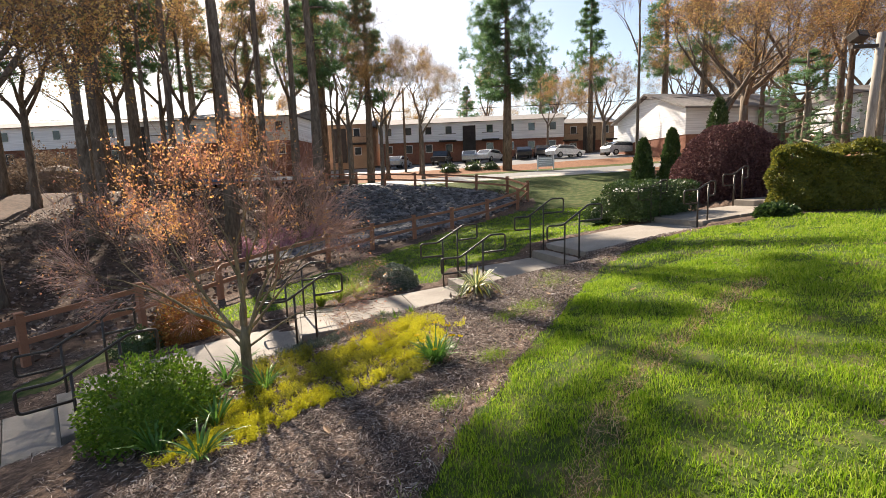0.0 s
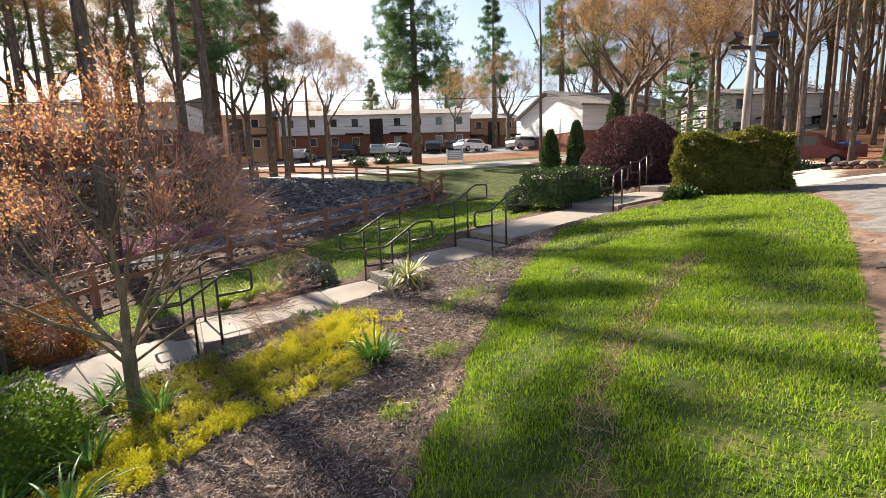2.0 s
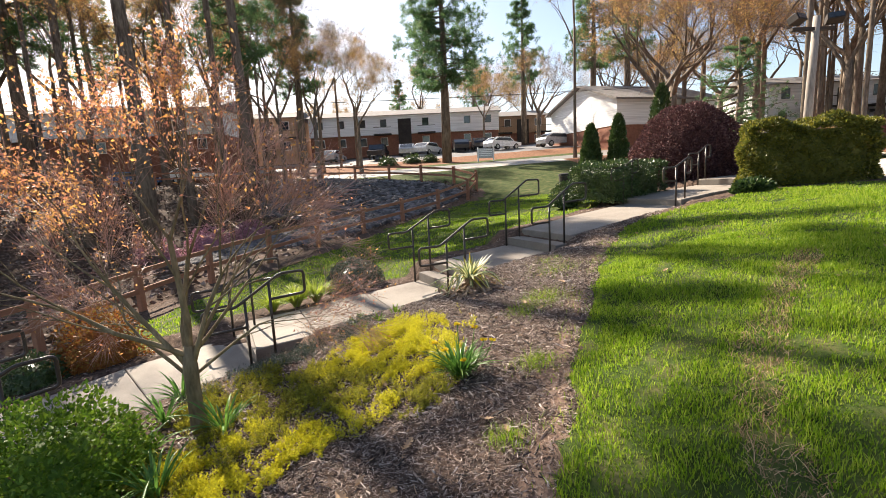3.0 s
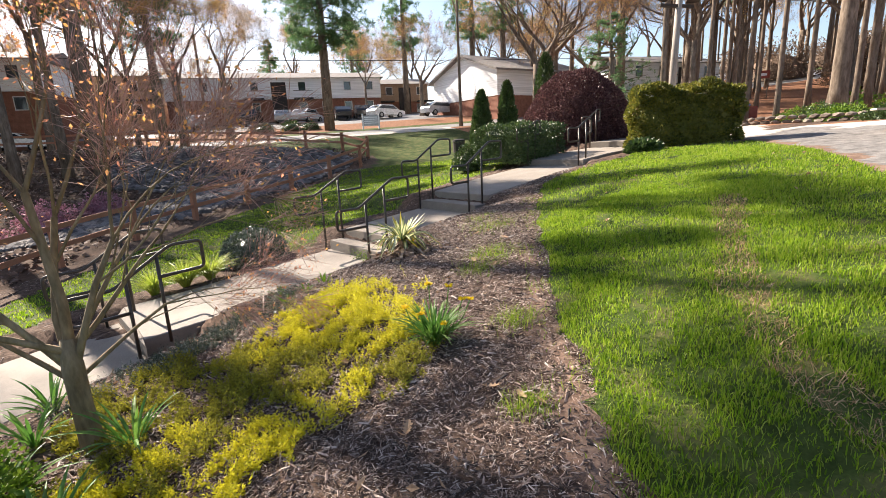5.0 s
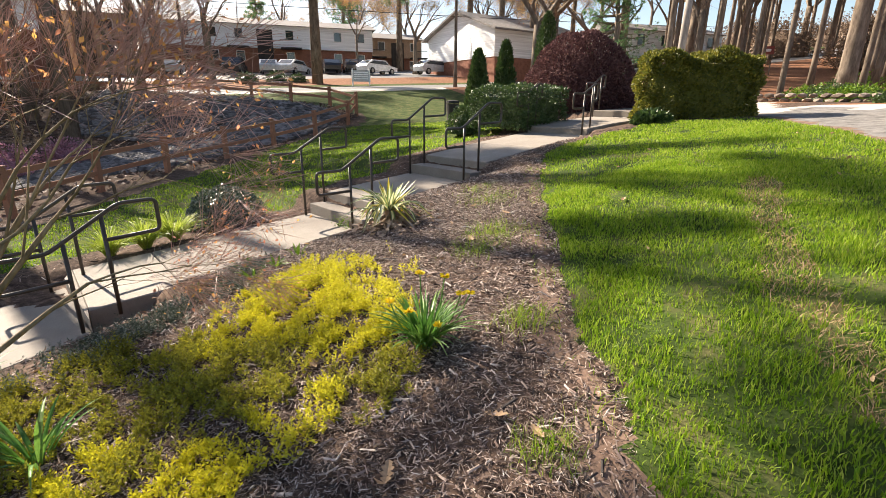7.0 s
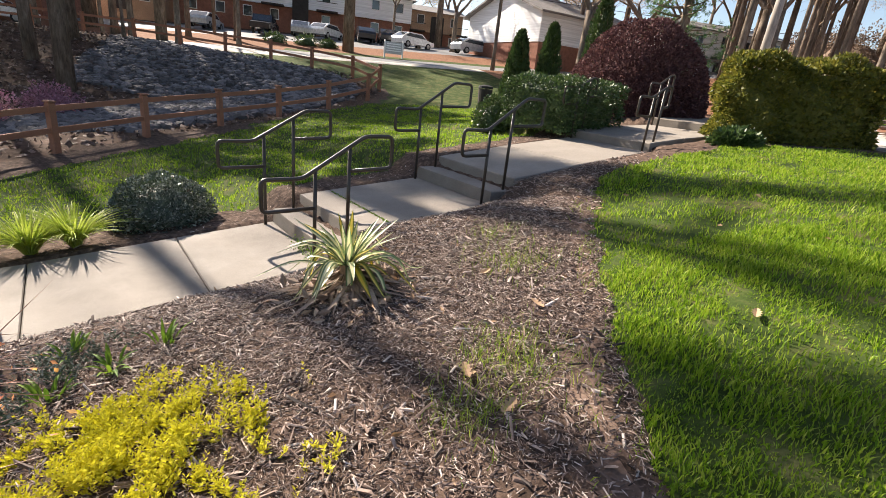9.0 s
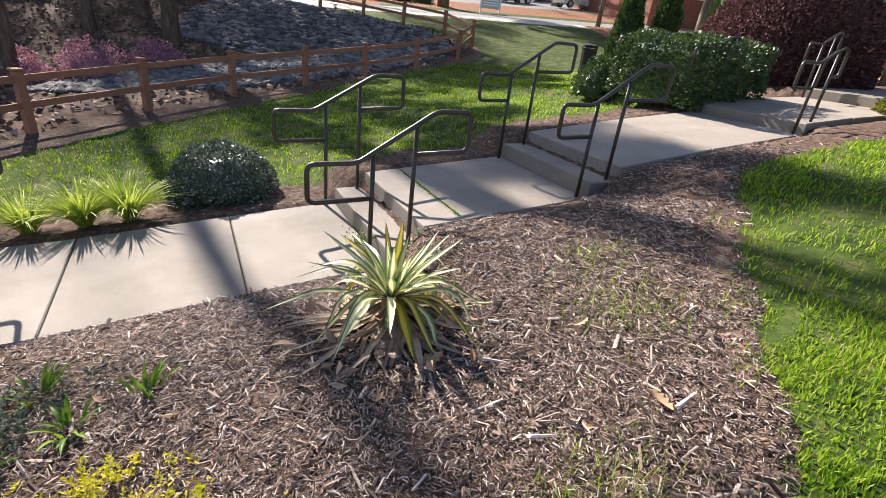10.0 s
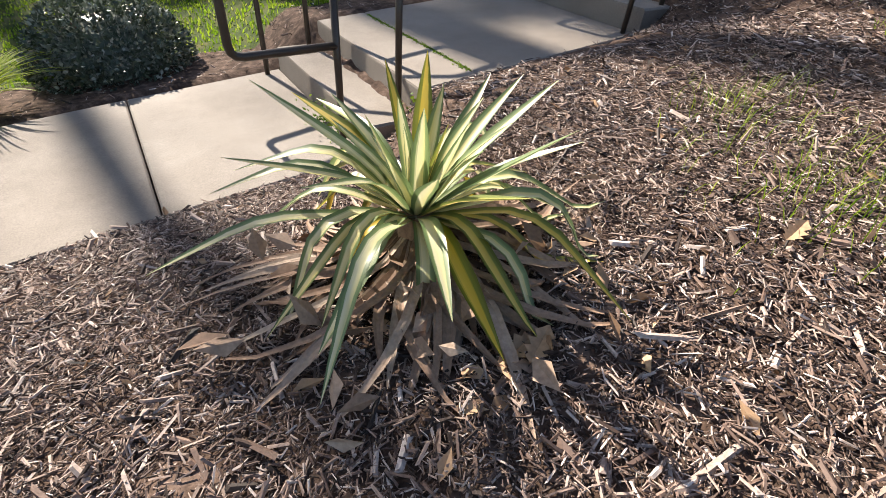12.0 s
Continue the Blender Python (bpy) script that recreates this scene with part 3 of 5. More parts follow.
# ---- handrails ----
def rounded(points, r=0.06, steps=4):
    pts = [np.asarray(p, float) for p in points]
    out = [pts[0]]
    for a, b, c in zip(pts[:-2], pts[1:-1], pts[2:]):
        u, v = (a - b), (c - b)
        lu, lv = np.linalg.norm(u), np.linalg.norm(v)
        k = min(r, lu * 0.45, lv * 0.45)
        p, q = b + u / lu * k, b + v / lv * k
        for f in np.linspace(0, 1, steps):
            out.append((1 - f) ** 2 * p + 2 * f * (1 - f) * b + f * f * q)
    out.append(pts[-1])
    return out


def handrail(origin, angle, base1, base2, z_low, z_top, u=(-0.52, -0.13, 0.0, 0.36, 0.53, 0.85), group="handrails along the steps"):
    """u: loop end, lower bend, first post, second post, upper bend, upper loop end, along the rail."""
    c, s = math.cos(radians(angle)), math.sin(radians(angle))
    ob = thing("handrail", "dark bronze tubular steel handrail beside the concrete steps", "handrail", group, (*origin, base1), angle)
    z1, z2 = z_low - base1, z_top - base1
    at = lambda q, z: (q, 0, z)
    slope = (z2 - z1) / (u[4] - u[1])
    zp1, zp2 = z1 + slope * (u[2] - u[1]), z1 + slope * (u[3] - u[1])
    line = [at(u[2], z1 - 0.3), at(u[0], z1 - 0.31), at(u[0], z1), at(u[1], z1), at(u[4], z2), at(u[5], z2), at(u[5], z2 - 0.33), at(u[3], z2 - 0.35)]
    part("rail", Buf().tube(rounded(line), 0.0205, 10), M_RAIL, ob, smooth=True)
    for q, zt, zb in ((u[2], zp1, 0), (u[3], zp2, base2 - base1)):
        part("post", Buf().tube([at(q, zb - 0.05), at(q, zt - 0.01)], 0.0195, 10), M_RAIL, ob, smooth=True)
    return ob


for n, up in ((8.37, 0.0), (9.87, 0.09)):
    handrail(walk_xy(4.0, n), 24, -0.885, -0.71, 0.03 + up * 1.3, 0.44 + up)
    handrail(walk_xy(6.25, n), 24, -0.385, -0.215, 0.54 + up, 0.95 + up, (-0.42, -0.05, 0.0, 0.36, 0.58, 0.92))
    handrail(walk_xy(9.84, n), 24, 0.28, 0.43, 1.16 + up * 0.5, 1.36 + up * 0.5, (-0.42, -0.05, 0.0, 0.3, 0.36, 0.5))
    handrail(walk_xy(12.7, n), 24, 0.61, 0.78, 1.5, 1.72, (-0.42, -0.05, 0.0, 0.3, 0.36, 0.5))
handrail((-2.65, 7.66), 30, -1.27, -1.14, -0.43, -0.04, (-0.55, -0.13, 0.0, 0.34, 0.5, 0.84))
handrail((-3.4, 8.95), 30, -1.26, -1.14, -0.43, -0.04, (-0.55, -0.13, 0.0, 0.34, 0.5, 0.84))
handrail((-4.66, 5.3), 48, -1.72, -1.42, -0.85, -0.42, (-0.55, -0.13, 0.0, 0.55, 0.68, 1.0))
handrail((-5.88, 6.38), 48, -1.72, -1.42, -0.85, -0.42, (-0.55, -0.13, 0.0, 0.55, 0.68, 1.0))


# ---- fence ----
def split_fence(line, spacing, height, label, group):
    pts = []
    seg = np.linalg.norm(np.diff(line[:, :2], axis=0), axis=1)
    total = np.concatenate([[0], np.cumsum(seg)])
    for d in np.linspace(0, total[-1], max(2, int(round(total[-1] / spacing)) + 1)):
        x, y = np.interp(d, total, line[:, 0]), np.interp(d, total, line[:, 1])
        pts.append(np.array([x, y, np.interp(d, total, line[:, 2])]))
    fence = thing("rail_fence", label, "fence", group, tuple(pts[0]))
    o = pts[0]
    for k, p in enumerate(pts):
        d = pts[min(k + 1, len(pts) - 1)] - pts[max(k - 1, 0)]
        a = math.degrees(math.atan2(d[1], d[0]))
        m = pose(*(p - o), RNG.uniform(-1, 1), RNG.uniform(-1, 1), a)
        b = Buf().box((-0.065, -0.065, -0.3), (0.065, 0.065, height), 0.02, m)
        b.box((-0.085, -0.085, height + 0.002), (0.085, 0.085, height + 0.035), 0.012, m)
        part("post", b, M_FENCE, fence)
    for p, q in zip(pts[:-1], pts[1:]):
        d = (q - p) / np.linalg.norm(q - p)
        side = np.array([-d[1], d[0], 0]) / np.hypot(d[0], d[1]) * 0.022
        for z in (0.42, 0.86):
            lo, hi = p - o + [0, 0, z * height / 1.05], q - o + [0, 0, z * height / 1.05]
            s2, up = side, np.array([0, 0, 0.115])
            loop = [lo - s2, hi - s2, hi + s2, lo + s2]
            part("rail", Buf().prism(np.array(loop), np.array(loop) + up, 0.01), M_FENCE, fence)


split_fence(FENCE[:9], 2.25, 1.05, "reddish brown wooden two-rail fence above the basin", "rail fence")
split_fence(FENCE[8:14], 2.6, 0.95, "reddish brown wooden two-rail fence beyond the basin", "rail fence")


# ---- plants ----
def unit(v):
    return v / (np.linalg.norm(v, axis=-1, keepdims=True) + 1e-9)


def shell_points(n, radii, flat=0.0, lump=0.12, seed=0):
    """Points on a lumpy half-ellipsoid crown, mostly near its skin; returns points and outward directions."""
    d = unit(RNG.normal(size=(n, 3)))
    d[:, 2] = np.abs(d[:, 2]) * 1.0 - 0.25 * RNG.random(n)
    d = unit(d)
    r = 1 - 0.35 * RNG.random(n) ** 2.5 + lump * (np.sin(d[:, 0] * 7 + seed) * np.sin(d[:, 1] * 8 + 2 * seed) + 0.6 * np.sin(d[:, 2] * 11 + d[:, 0] * 13 + seed))
    return d * r[:, None] * np.asarray(radii), d


def shrub(label, category, at, radii, mat, leaf, count, turn=0, name="shrub", stems=7, group="", lump=0.1):
    ob = thing(name, label, category, group, (*at, gz(*at) - 0.02), turn)
    b = Buf()
    for k in range(stems):
        a = RNG.uniform(0, 6.28)
        tip = np.array([math.cos(a) * radii[0] * 0.6, math.sin(a) * radii[1] * 0.6, radii[2] * RNG.uniform(0.5, 0.85)])
        b.tube([(0.03 * math.cos(a), 0.03 * math.sin(a), -0.05), tip * [0.4, 0.4, 0.5], tip], [0.025, 0.016, 0.006], 5)
    part("stem", b, M_TWIG, ob)
    p, d = shell_points(count, radii, lump=lump, seed=at[0])
    p *= 1.04
    p[:, 2] = np.maximum(p[:, 2] + radii[2] * 0.12, 0.02)
    core = Buf()
    u, v = np.meshgrid(np.linspace(0, 2 * np.pi, 15)[:-1], np.linspace(0.02, 0.5 * np.pi, 6))
    cv = np.stack([np.cos(u) * np.sin(v) * radii[0] * 0.78, np.sin(u) * np.sin(v) * radii[1] * 0.78, np.cos(v) * radii[2] * 0.85], -1).reshape(-1, 3)
    i = (np.arange(5)[:, None] * 14 + np.arange(14)).ravel()
    j = (np.arange(5)[:, None] * 14 + (np.arange(14) + 1) % 14).ravel()
    core.add(cv, np.concatenate([np.c_[i, i + 14, j + 14], np.c_[i, j + 14, j]]))
    core.leaves(p, unit(d + RNG.normal(size=p.shape) * 0.7), leaf * RNG.uniform(0.7, 1.3, count), 0.6)
    part("foliage", core, mat, ob)
    return ob


def hedge_block(label, at, half, height, mat, leaf, count, turn, name="hedge", round_top=0.15):
    ob = thing(name, label, "hedge", "", (*at, gz(*at) - 0.05), turn)
    hx, hy = half
    f = RNG.integers(0, 6, count)
    p = RNG.uniform(-1, 1, (count, 3))
    p[:, 2] = RNG.uniform(0, 1, count)
    d = np.zeros((count, 3))
    for k, (ax, sg) in enumerate(((0, 1), (0, -1), (1, 1), (1, -1), (2, 1), (2, 1))):
        m = f == k
        p[m, ax] = sg
        d[m, ax] = sg
    p = p * [hx, hy, height]
    q = np.maximum(np.abs(p[:, :2]) / [hx, hy], 0)
    corner = np.clip(q.min(1) - 0.75, 0, 1) * 0.5
    p[:, :2] *= (1 - corner * 0.35)[:, None]
    p[:, 2] -= np.clip(q.max(1) - 0.8, 0, 1) * round_top * 4 * height * 0.25 * (p[:, 2] > height * 0.8)
    lump = (0.085 if height > 1.3 else 0.05) * (np.sin(p[:, 0] * 6 + 1 + p[:, 2] * 3) * np.cos(p[:, 1] * 6 + p[:, 2] * 2) + np.sin(p[:, 2] * 8 + p[:, 0] * 5 + 1) * 0.8) - 0.14 * RNG.random(count) ** 2
    p += d * lump[:, None]
    p[:, 2] = np.maximum(p[:, 2], 0.03)
    b = Buf().box((-hx * 0.8, -hy * 0.74, 0.05), (hx * 0.8, hy * 0.74, height * 0.86), 0.1)
    b.leaves(p, unit(d + RNG.normal(size=p.shape) * 0.7), leaf * RNG.uniform(0.7, 1.3, count), 0.6)
    part("foliage", b, mat, ob)
    for k in range(4):
        x, y = RNG.uniform(-0.5, 0.5, 2) * [hx, hy]
        part("stem", Buf().tube([(x, y, -0.1), (x * 1.1, y * 1.1, height * 0.6)], [0.04, 0.02], 6), M_TWIG, ob)
    return ob


def cone_cedar(label, at, radius, height):
    ob = thing("columnar_arborvitae", label, "conifer", "columnar evergreens", (*at, gz(*at)))
    part("trunk", Buf().tube([(0, 0, -0.1), (0, 0, height * 0.7)], [0.07, 0.02], 7), M_BARK, ob)
    n = 5200
    z = RNG.random(n) ** 1.3
    a = RNG.uniform(0, 6.28, n)
    r = radius * np.sqrt(np.clip(1 - z, 0, 1)) * np.minimum(1, 0.6 + z * 3) * (1 - 0.3 * RNG.random(n) ** 2 + 0.12 * np.sin(a * 5 + z * 19))
    p = np.c_[r * np.cos(a), r * np.sin(a), z * height + 0.05]
    d = np.c_[np.cos(a) * 0.5, np.sin(a) * 0.5, np.ones(n)] + RNG.normal(size=(n, 3)) * 0.3
    b = Buf().tube([(0, 0, 0.1), (0, 0, height * 0.4), (0, 0, height * 0.92)], [radius * 0.75, radius * 0.6, 0.02], 10)
    b.leaves(p, d, 0.16 * RNG.uniform(0.7, 1.3, n), 0.4)
    part("foliage", b, M_HEDGE, ob)


def grow(b, tips, p, d, length, radius, depth, sides, spread, rise, shrink=0.72, kids=3, wig=0.12):
    pts, r = [np.array(p, float)], [radius]
    d = unit(np.array(d, float))
    for k in range(3):
        d = unit(d + RNG.normal(size=3) * wig + np.array([0, 0, rise]))
        pts.append(pts[-1] + d * length / 3)
        r.append(radius * (1 - 0.13 * (k + 1)))
    b.tube(pts, r, sides, cap=False)
    if depth == 0:
        tips.append((pts[-1], d))
        tips.append((pts[1], d))
        return
    for k in range(kids):
        a = RNG.uniform(0, 6.28)
        s = unit(np.cross(d, [math.cos(a), math.sin(a), 0.3]))
        nd = unit(d + s * spread * RNG.uniform(0.7, 1.3))
        start = pts[-1] if k < 2 else pts[2]
        grow(b, tips, start, nd, length * shrink * RNG.uniform(0.8, 1.15), r[-1] * (0.6 if k else 0.74), depth - 1, max(3, sides - 2), spread, rise, shrink, kids, wig)


def bare_tree(label, at, height, radius, leaf_mat, leaf_size, per_tip, first=0.45, depth=4, spread=0.55, lean=(0, 0), category="tree", group="woodland trees", twigs=True):
    ob = thing("deciduous_tree", label, category, group, (*at, gz(*at) - 0.1))
    b, tips = Buf(), []
    top = np.array([lean[0], lean[1], height * first])
    b.tube([(0, 0, 0), top * [0.3, 0.3, 0.15], top * [0.5, 0.5, 0.55], top], [radius * 1.5, radius * 1.05, radius * 0.9, radius * 0.75], 10)
    for k in range(3):
        a = k * 2.1 + RNG.uniform(0, 1)
        grow(b, tips, top * (1 if k < 2 else 0.85), (math.cos(a) * spread, math.sin(a) * spread, 1), height * 0.22, radius * 0.6, depth, 7, spread, 0.05)
    part("trunk", b, M_BARK, ob, smooth=True)
    c = np.array([t[0] for t in tips])
    d = np.array([t[1] for t in tips])
    if twigs:
        tw = Buf()
        n = len(c) * 8
        k = RNG.integers(0, len(c), n)
        tw.leaves(c[k], unit(d[k] + RNG.normal(size=(n, 3)) * 0.6), height * 0.07 * RNG.uniform(0.5, 1.2, n), 0.012, 0.008)
        part("spray", tw, M_TWIG, ob)
    if per_tip:
        n = len(c) * per_tip
        k = RNG.integers(0, len(c), n)
        p = c[k] + unit(d[k] + RNG.normal(size=(n, 3)) * 0.8) * height * 0.06 * RNG.random((n, 1))
        part("crown", Buf().leaves(p, RNG.normal(size=(n, 3)), leaf_size * RNG.uniform(0.6, 1.3, n), 0.6), leaf_mat, ob)
    return ob


def pine(label, at, height, radius, low, reach, whorls=20, group="woodland trees", tufts=9):
    ob = thing("pine_tree", label, "pine tree", group, (*at, gz(*at) - 0.1))
    b, nb = Buf(), Buf()
    bend = RNG.uniform(-0.2, 0.2, 2)
    b.tube([(0, 0, 0), (*bend * 0.5, height * 0.3), (*bend, height * 0.6), (0, 0, height)], [radius * 1.25, radius, radius * 0.7, 0.03], 10)
    for k in range(whorls):
        f = k / (whorls - 1)
        z = height * (low + (0.98 - low) * f)
        for q in range(4):
            a = RNG.uniform(0, 6.28)
            ln = reach * (1 - f) ** 0.7 * min(1, 0.55 + f * 2.5) * RNG.uniform(0.6, 1.15) + 0.35
            d = np.array([math.cos(a), math.sin(a), RNG.uniform(-0.15, 0.3)])
            end = np.array([0, 0, z]) + d * ln
            mid = np.array([0, 0, z]) + d * ln * 0.5 - [0, 0, 0.05 * ln]
            b.tube([(0, 0, z), mid, end], [0.05 + 0.03 * (1 - f), 0.03, 0.01], 5)
            for w in range(tufts):
                g = RNG.uniform(0.3, 1.05)
                c = np.array([0, 0, z]) * (1 - g) + end * g + RNG.normal(size=3) * ln * 0.09
                m = 34
                dd = unit(RNG.normal(size=(m, 3)) + d * 0.5 + [0, 0, 0.35])
                nb.leaves(np.repeat(c[None], m, 0), dd, height * 0.022 * RNG.uniform(0.7, 1.25, m), 0.09, 0.02)
    part("trunk", b, M_BARK, ob, smooth=True)
    part("needle_crown", nb, M_NEEDLE, ob)
    return ob


# clipped shrubs by the upper walk
hedge_block("large clipped box hedge with yellow-green leaf tips", (8.67, 11.84), (1.22, 0.62), 1.42, M_BOX, 0.075, 20000, -28, "box_hedge")
hedge_block("low clipped dark green hedge beside the steps", (5.2, 13.98), (0.98, 0.9), 1.02, M_HEDGE, 0.06, 11000, 24, "low_hedge")
shrub("large dome-clipped purple-leaved shrub behind the hedge", "shrub", (8.55, 16.45), (1.72, 1.7, 2.12), M_PURPLE, 0.075, 36000, name="purple_shrub", lump=0.03)
shrub("small clump of dark green strap leaves at the hedge foot", "plant", (7.15, 11.35), (0.36, 0.32, 0.2), M_HEDGE, 0.13, 1100, name="ground_cover_clump", stems=3)
cone_cedar("dark green columnar arborvitae behind the hedge", (8.15, 24.2), 0.62, 3.0)
cone_cedar("dark green columnar arborvitae behind the hedge", (9.3, 23.7), 0.58, 3.35)
cone_cedar("slim pointed evergreen behind the purple shrub", (11.2, 23.4), 0.75, 4.5)

# shrubs along the walk
shrub("small dark evergreen shrub at the end of the low hedge", "shrub", (4.15, 15.2), (0.45, 0.42, 0.62), M_HEDGE, 0.06, 2600, name="evergreen_shrub", lump=0.08)
shrub("rounded dark shrub by the walk, sun glints painted on its glossy leaves", "shrub", (-1.66, 11.14), (0.58, 0.54, 0.55), M_HOLLY, 0.04, 8000, name="round_shrub", lump=0.04)
shrub("loose spring-green shrub beside the lower steps", "shrub", (-2.8, 4.35), (0.64, 0.6, 0.66), M_SHRUB, 0.042, 8500, name="green_shrub", stems=14, lump=0.12)
shrub("orange-red barberry shrub beside the walk", "shrub", (-5.3, 8.55), (0.62, 0.55, 0.75), M_BARBERRY, 0.05, 3800, name="barberry_shrub", stems=16, lump=0.15)
shrub("low dark green shrub beside the barberry", "shrub", (-5.9, 7.9), (0.4, 0.4, 0.4), M_HEDGE, 0.05, 1800, name="low_shrub", lump=0.12)
for x, y, r in ((-9.6, 22.0, 0.9), (-8.2, 23.2, 0.7), (-11.2, 21.0, 0.8)):
    shrub("pink flowering azalea in the basin", "shrub", (x, y), (r, r * 0.9, r), M_PINK, 0.09, 2200, name="azalea", group="azaleas", lump=0.2)


def strap_clump(label, at, n, length, width, mat, name="strap_leaf_clump", up=0.9, group="", category="plant"):
    ob = thing(name, label, category, group, (*at, gz(*at)))
    b = Buf()
    for k in range(n):
        a = RNG.uniform(0, 6.28)
        ln = length * RNG.uniform(0.6, 1.15)
        out = RNG.uniform(0.25, 1.0)
        f = np.linspace(0, 1, 7)
        r0 = 0.05 * RNG.random() + 0.01
        x = r0 + ln * out * f ** 1.3
        z = ln * up * (f - 0.55 * out * f ** 2.3)
        b.strap(np.c_[x * math.cos(a), x * math.sin(a), z], width * RNG.uniform(0.7, 1.2))
    part("leaf_mass", b, mat, ob)
    return ob


strap_clump("bright lime-green liriope clump beside the walk", (-2.3, 10.28), 230, 0.62, 0.016, M_LIME, "liriope_clump", group="lime clumps by the walk")
strap_clump("bright lime-green liriope clump beside the walk", (-2.65, 10.12), 230, 0.6, 0.016, M_LIME, "liriope_clump", group="lime clumps by the walk")
strap_clump("bright lime-green liriope clump beside the walk", (-3.05, 9.92), 200, 0.55, 0.016, M_LIME, "liriope_clump", group="lime clumps by the walk")
for x, y in ((-1.85, 4.95), (-2.45, 4.75), (-2.0, 4.2), (-2.3, 3.75), (-1.75, 3.55), (-2.6, 5.4), (-2.75, 6.0)):
    strap_clump("green bulb foliage clump in the mulch bed", (x, y), 26, 0.42, 0.022, M_STRAP, "bulb_foliage", group="bulb foliage clumps")
for x, y in ((-0.75, 7.05), (-0.95, 6.85), (-1.05, 7.3), (-1.5, 7.35), (-0.55, 7.25)):
    strap_clump("short green shoots at the edge of the walk", (x, y), 14, 0.16, 0.018, M_SHRUB, "young_shoots", group="young shoots")

daff = strap_clump("dandelion-like clump with yellow flowers in mulch", (0.13, 4.95), 150, 0.38, 0.016, M_STRAP, "flowering_clump")
for dx, dy, dz in ((0.0, 0.1, 0.42), (0.14, 0.06, 0.4), (0.2, -0.06, 0.33), (0.28, 0.0, 0.3), (-0.2, 0.02, 0.3), (-0.12, -0.1, 0.28), (0.02, -0.2, 0.22)):
    part("stalk", Buf().tube([(dx * 0.3, dy * 0.3, 0), (dx * 0.8, dy * 0.8, dz * 0.6), (dx, dy, dz)], 0.004, 5), M_STRAP, daff)
    n = 26
    a = RNG.uniform(0, 6.28, n)
    part("flower", Buf().leaves(np.repeat([[dx, dy, dz]], n, 0), np.c_[np.cos(a), np.sin(a), RNG.uniform(0.1, 0.7, n)], 0.036, 0.5), M_PETAL, daff)


def yucca(at):
    z0 = gz(*at)
    ob = thing("yucca", "variegated yucca with cream-striped sword leaves in the mulch", "yucca", "", (*at, z0))
    core = 0.17
    n = 62
    for k in range(n):
        b = Buf()
        f0 = k / n
        a = k * 2.39996 + RNG.uniform(-0.22, 0.22)
        tilt = radians(6 + 76 * f0 ** 0.7 + RNG.uniform(-8, 8))
        ln = 0.58 * RNG.uniform(0.75, 1.12) * (0.45 + 0.55 * min(1, f0 * 2.6))
        f = np.linspace(0, 1, 11)
        kink = RNG.uniform(0.3, 0.6)
        bend = radians(max(0, RNG.normal(14, 10)) + (RNG.uniform(15, 75) if f0 > 0.42 else 0))
        ang = tilt + bend * sstep(kink - 0.18, kink + 0.22, f)
        step = ln / 10
        r = np.concatenate([[0.015], 0.015 + np.cumsum(np.sin(ang[1:]) * step)])
        z = np.concatenate([[core], core + np.cumsum(np.cos(ang[1:]) * step)])
        x, y = r * math.cos(a), r * math.sin(a)
        z = np.maximum(z, ground_z(at[0] + x, at[1] + y) - z0 + 0.02 + 0.02 * RNG.random())
        b.strap(np.c_[x, y, z], 0.044 * RNG.uniform(0.75, 1.15))
        part("sword_leaf", b, M_YUCCA, ob, smooth=True, uvs=True)
    b = Buf()
    for k in range(85):
        a = RNG.uniform(0, 6.28)
        ln = RNG.uniform(0.25, 0.6)
        f = np.linspace(0, 1, 7)
        r = 0.04 + ln * f
        z = 0.12 * (1 - f) ** 2 + 0.02 + 0.02 * np.sin(f * 6 + a) + 0.01 * RNG.random()
        w = a + 0.5 * RNG.normal() * f
        x, y = r * np.cos(w), r * np.sin(w)
        z = z + ground_z(at[0] + x, at[1] + y) - z0
        b.strap(np.c_[x, y, z], 0.028 * RNG.uniform(0.6, 1.2))
    q = np.c_[RNG.normal(0, 0.2, (150, 2)), np.zeros(150)]
    q[:, 2] = ground_z(at[0] + q[:, 0], at[1] + q[:, 1]) - z0 + RNG.uniform(0.01, 0.09, 150)
    b.leaves(q, np.c_[RNG.normal(size=(150, 2)), RNG.uniform(-0.3, 0.5, 150)], RNG.uniform(0.06, 0.13, 150), 0.5, 0.3)
    part("leaf_skirt", b, M_STRAW, ob, "withered tan leaves under the rosette")
    part("stem", Buf().tube([(0, 0, -0.05), (0, 0, core + 0.02)], [0.07, 0.05], 9), M_STRAW, ob)


yucca((0.49, 7.72))


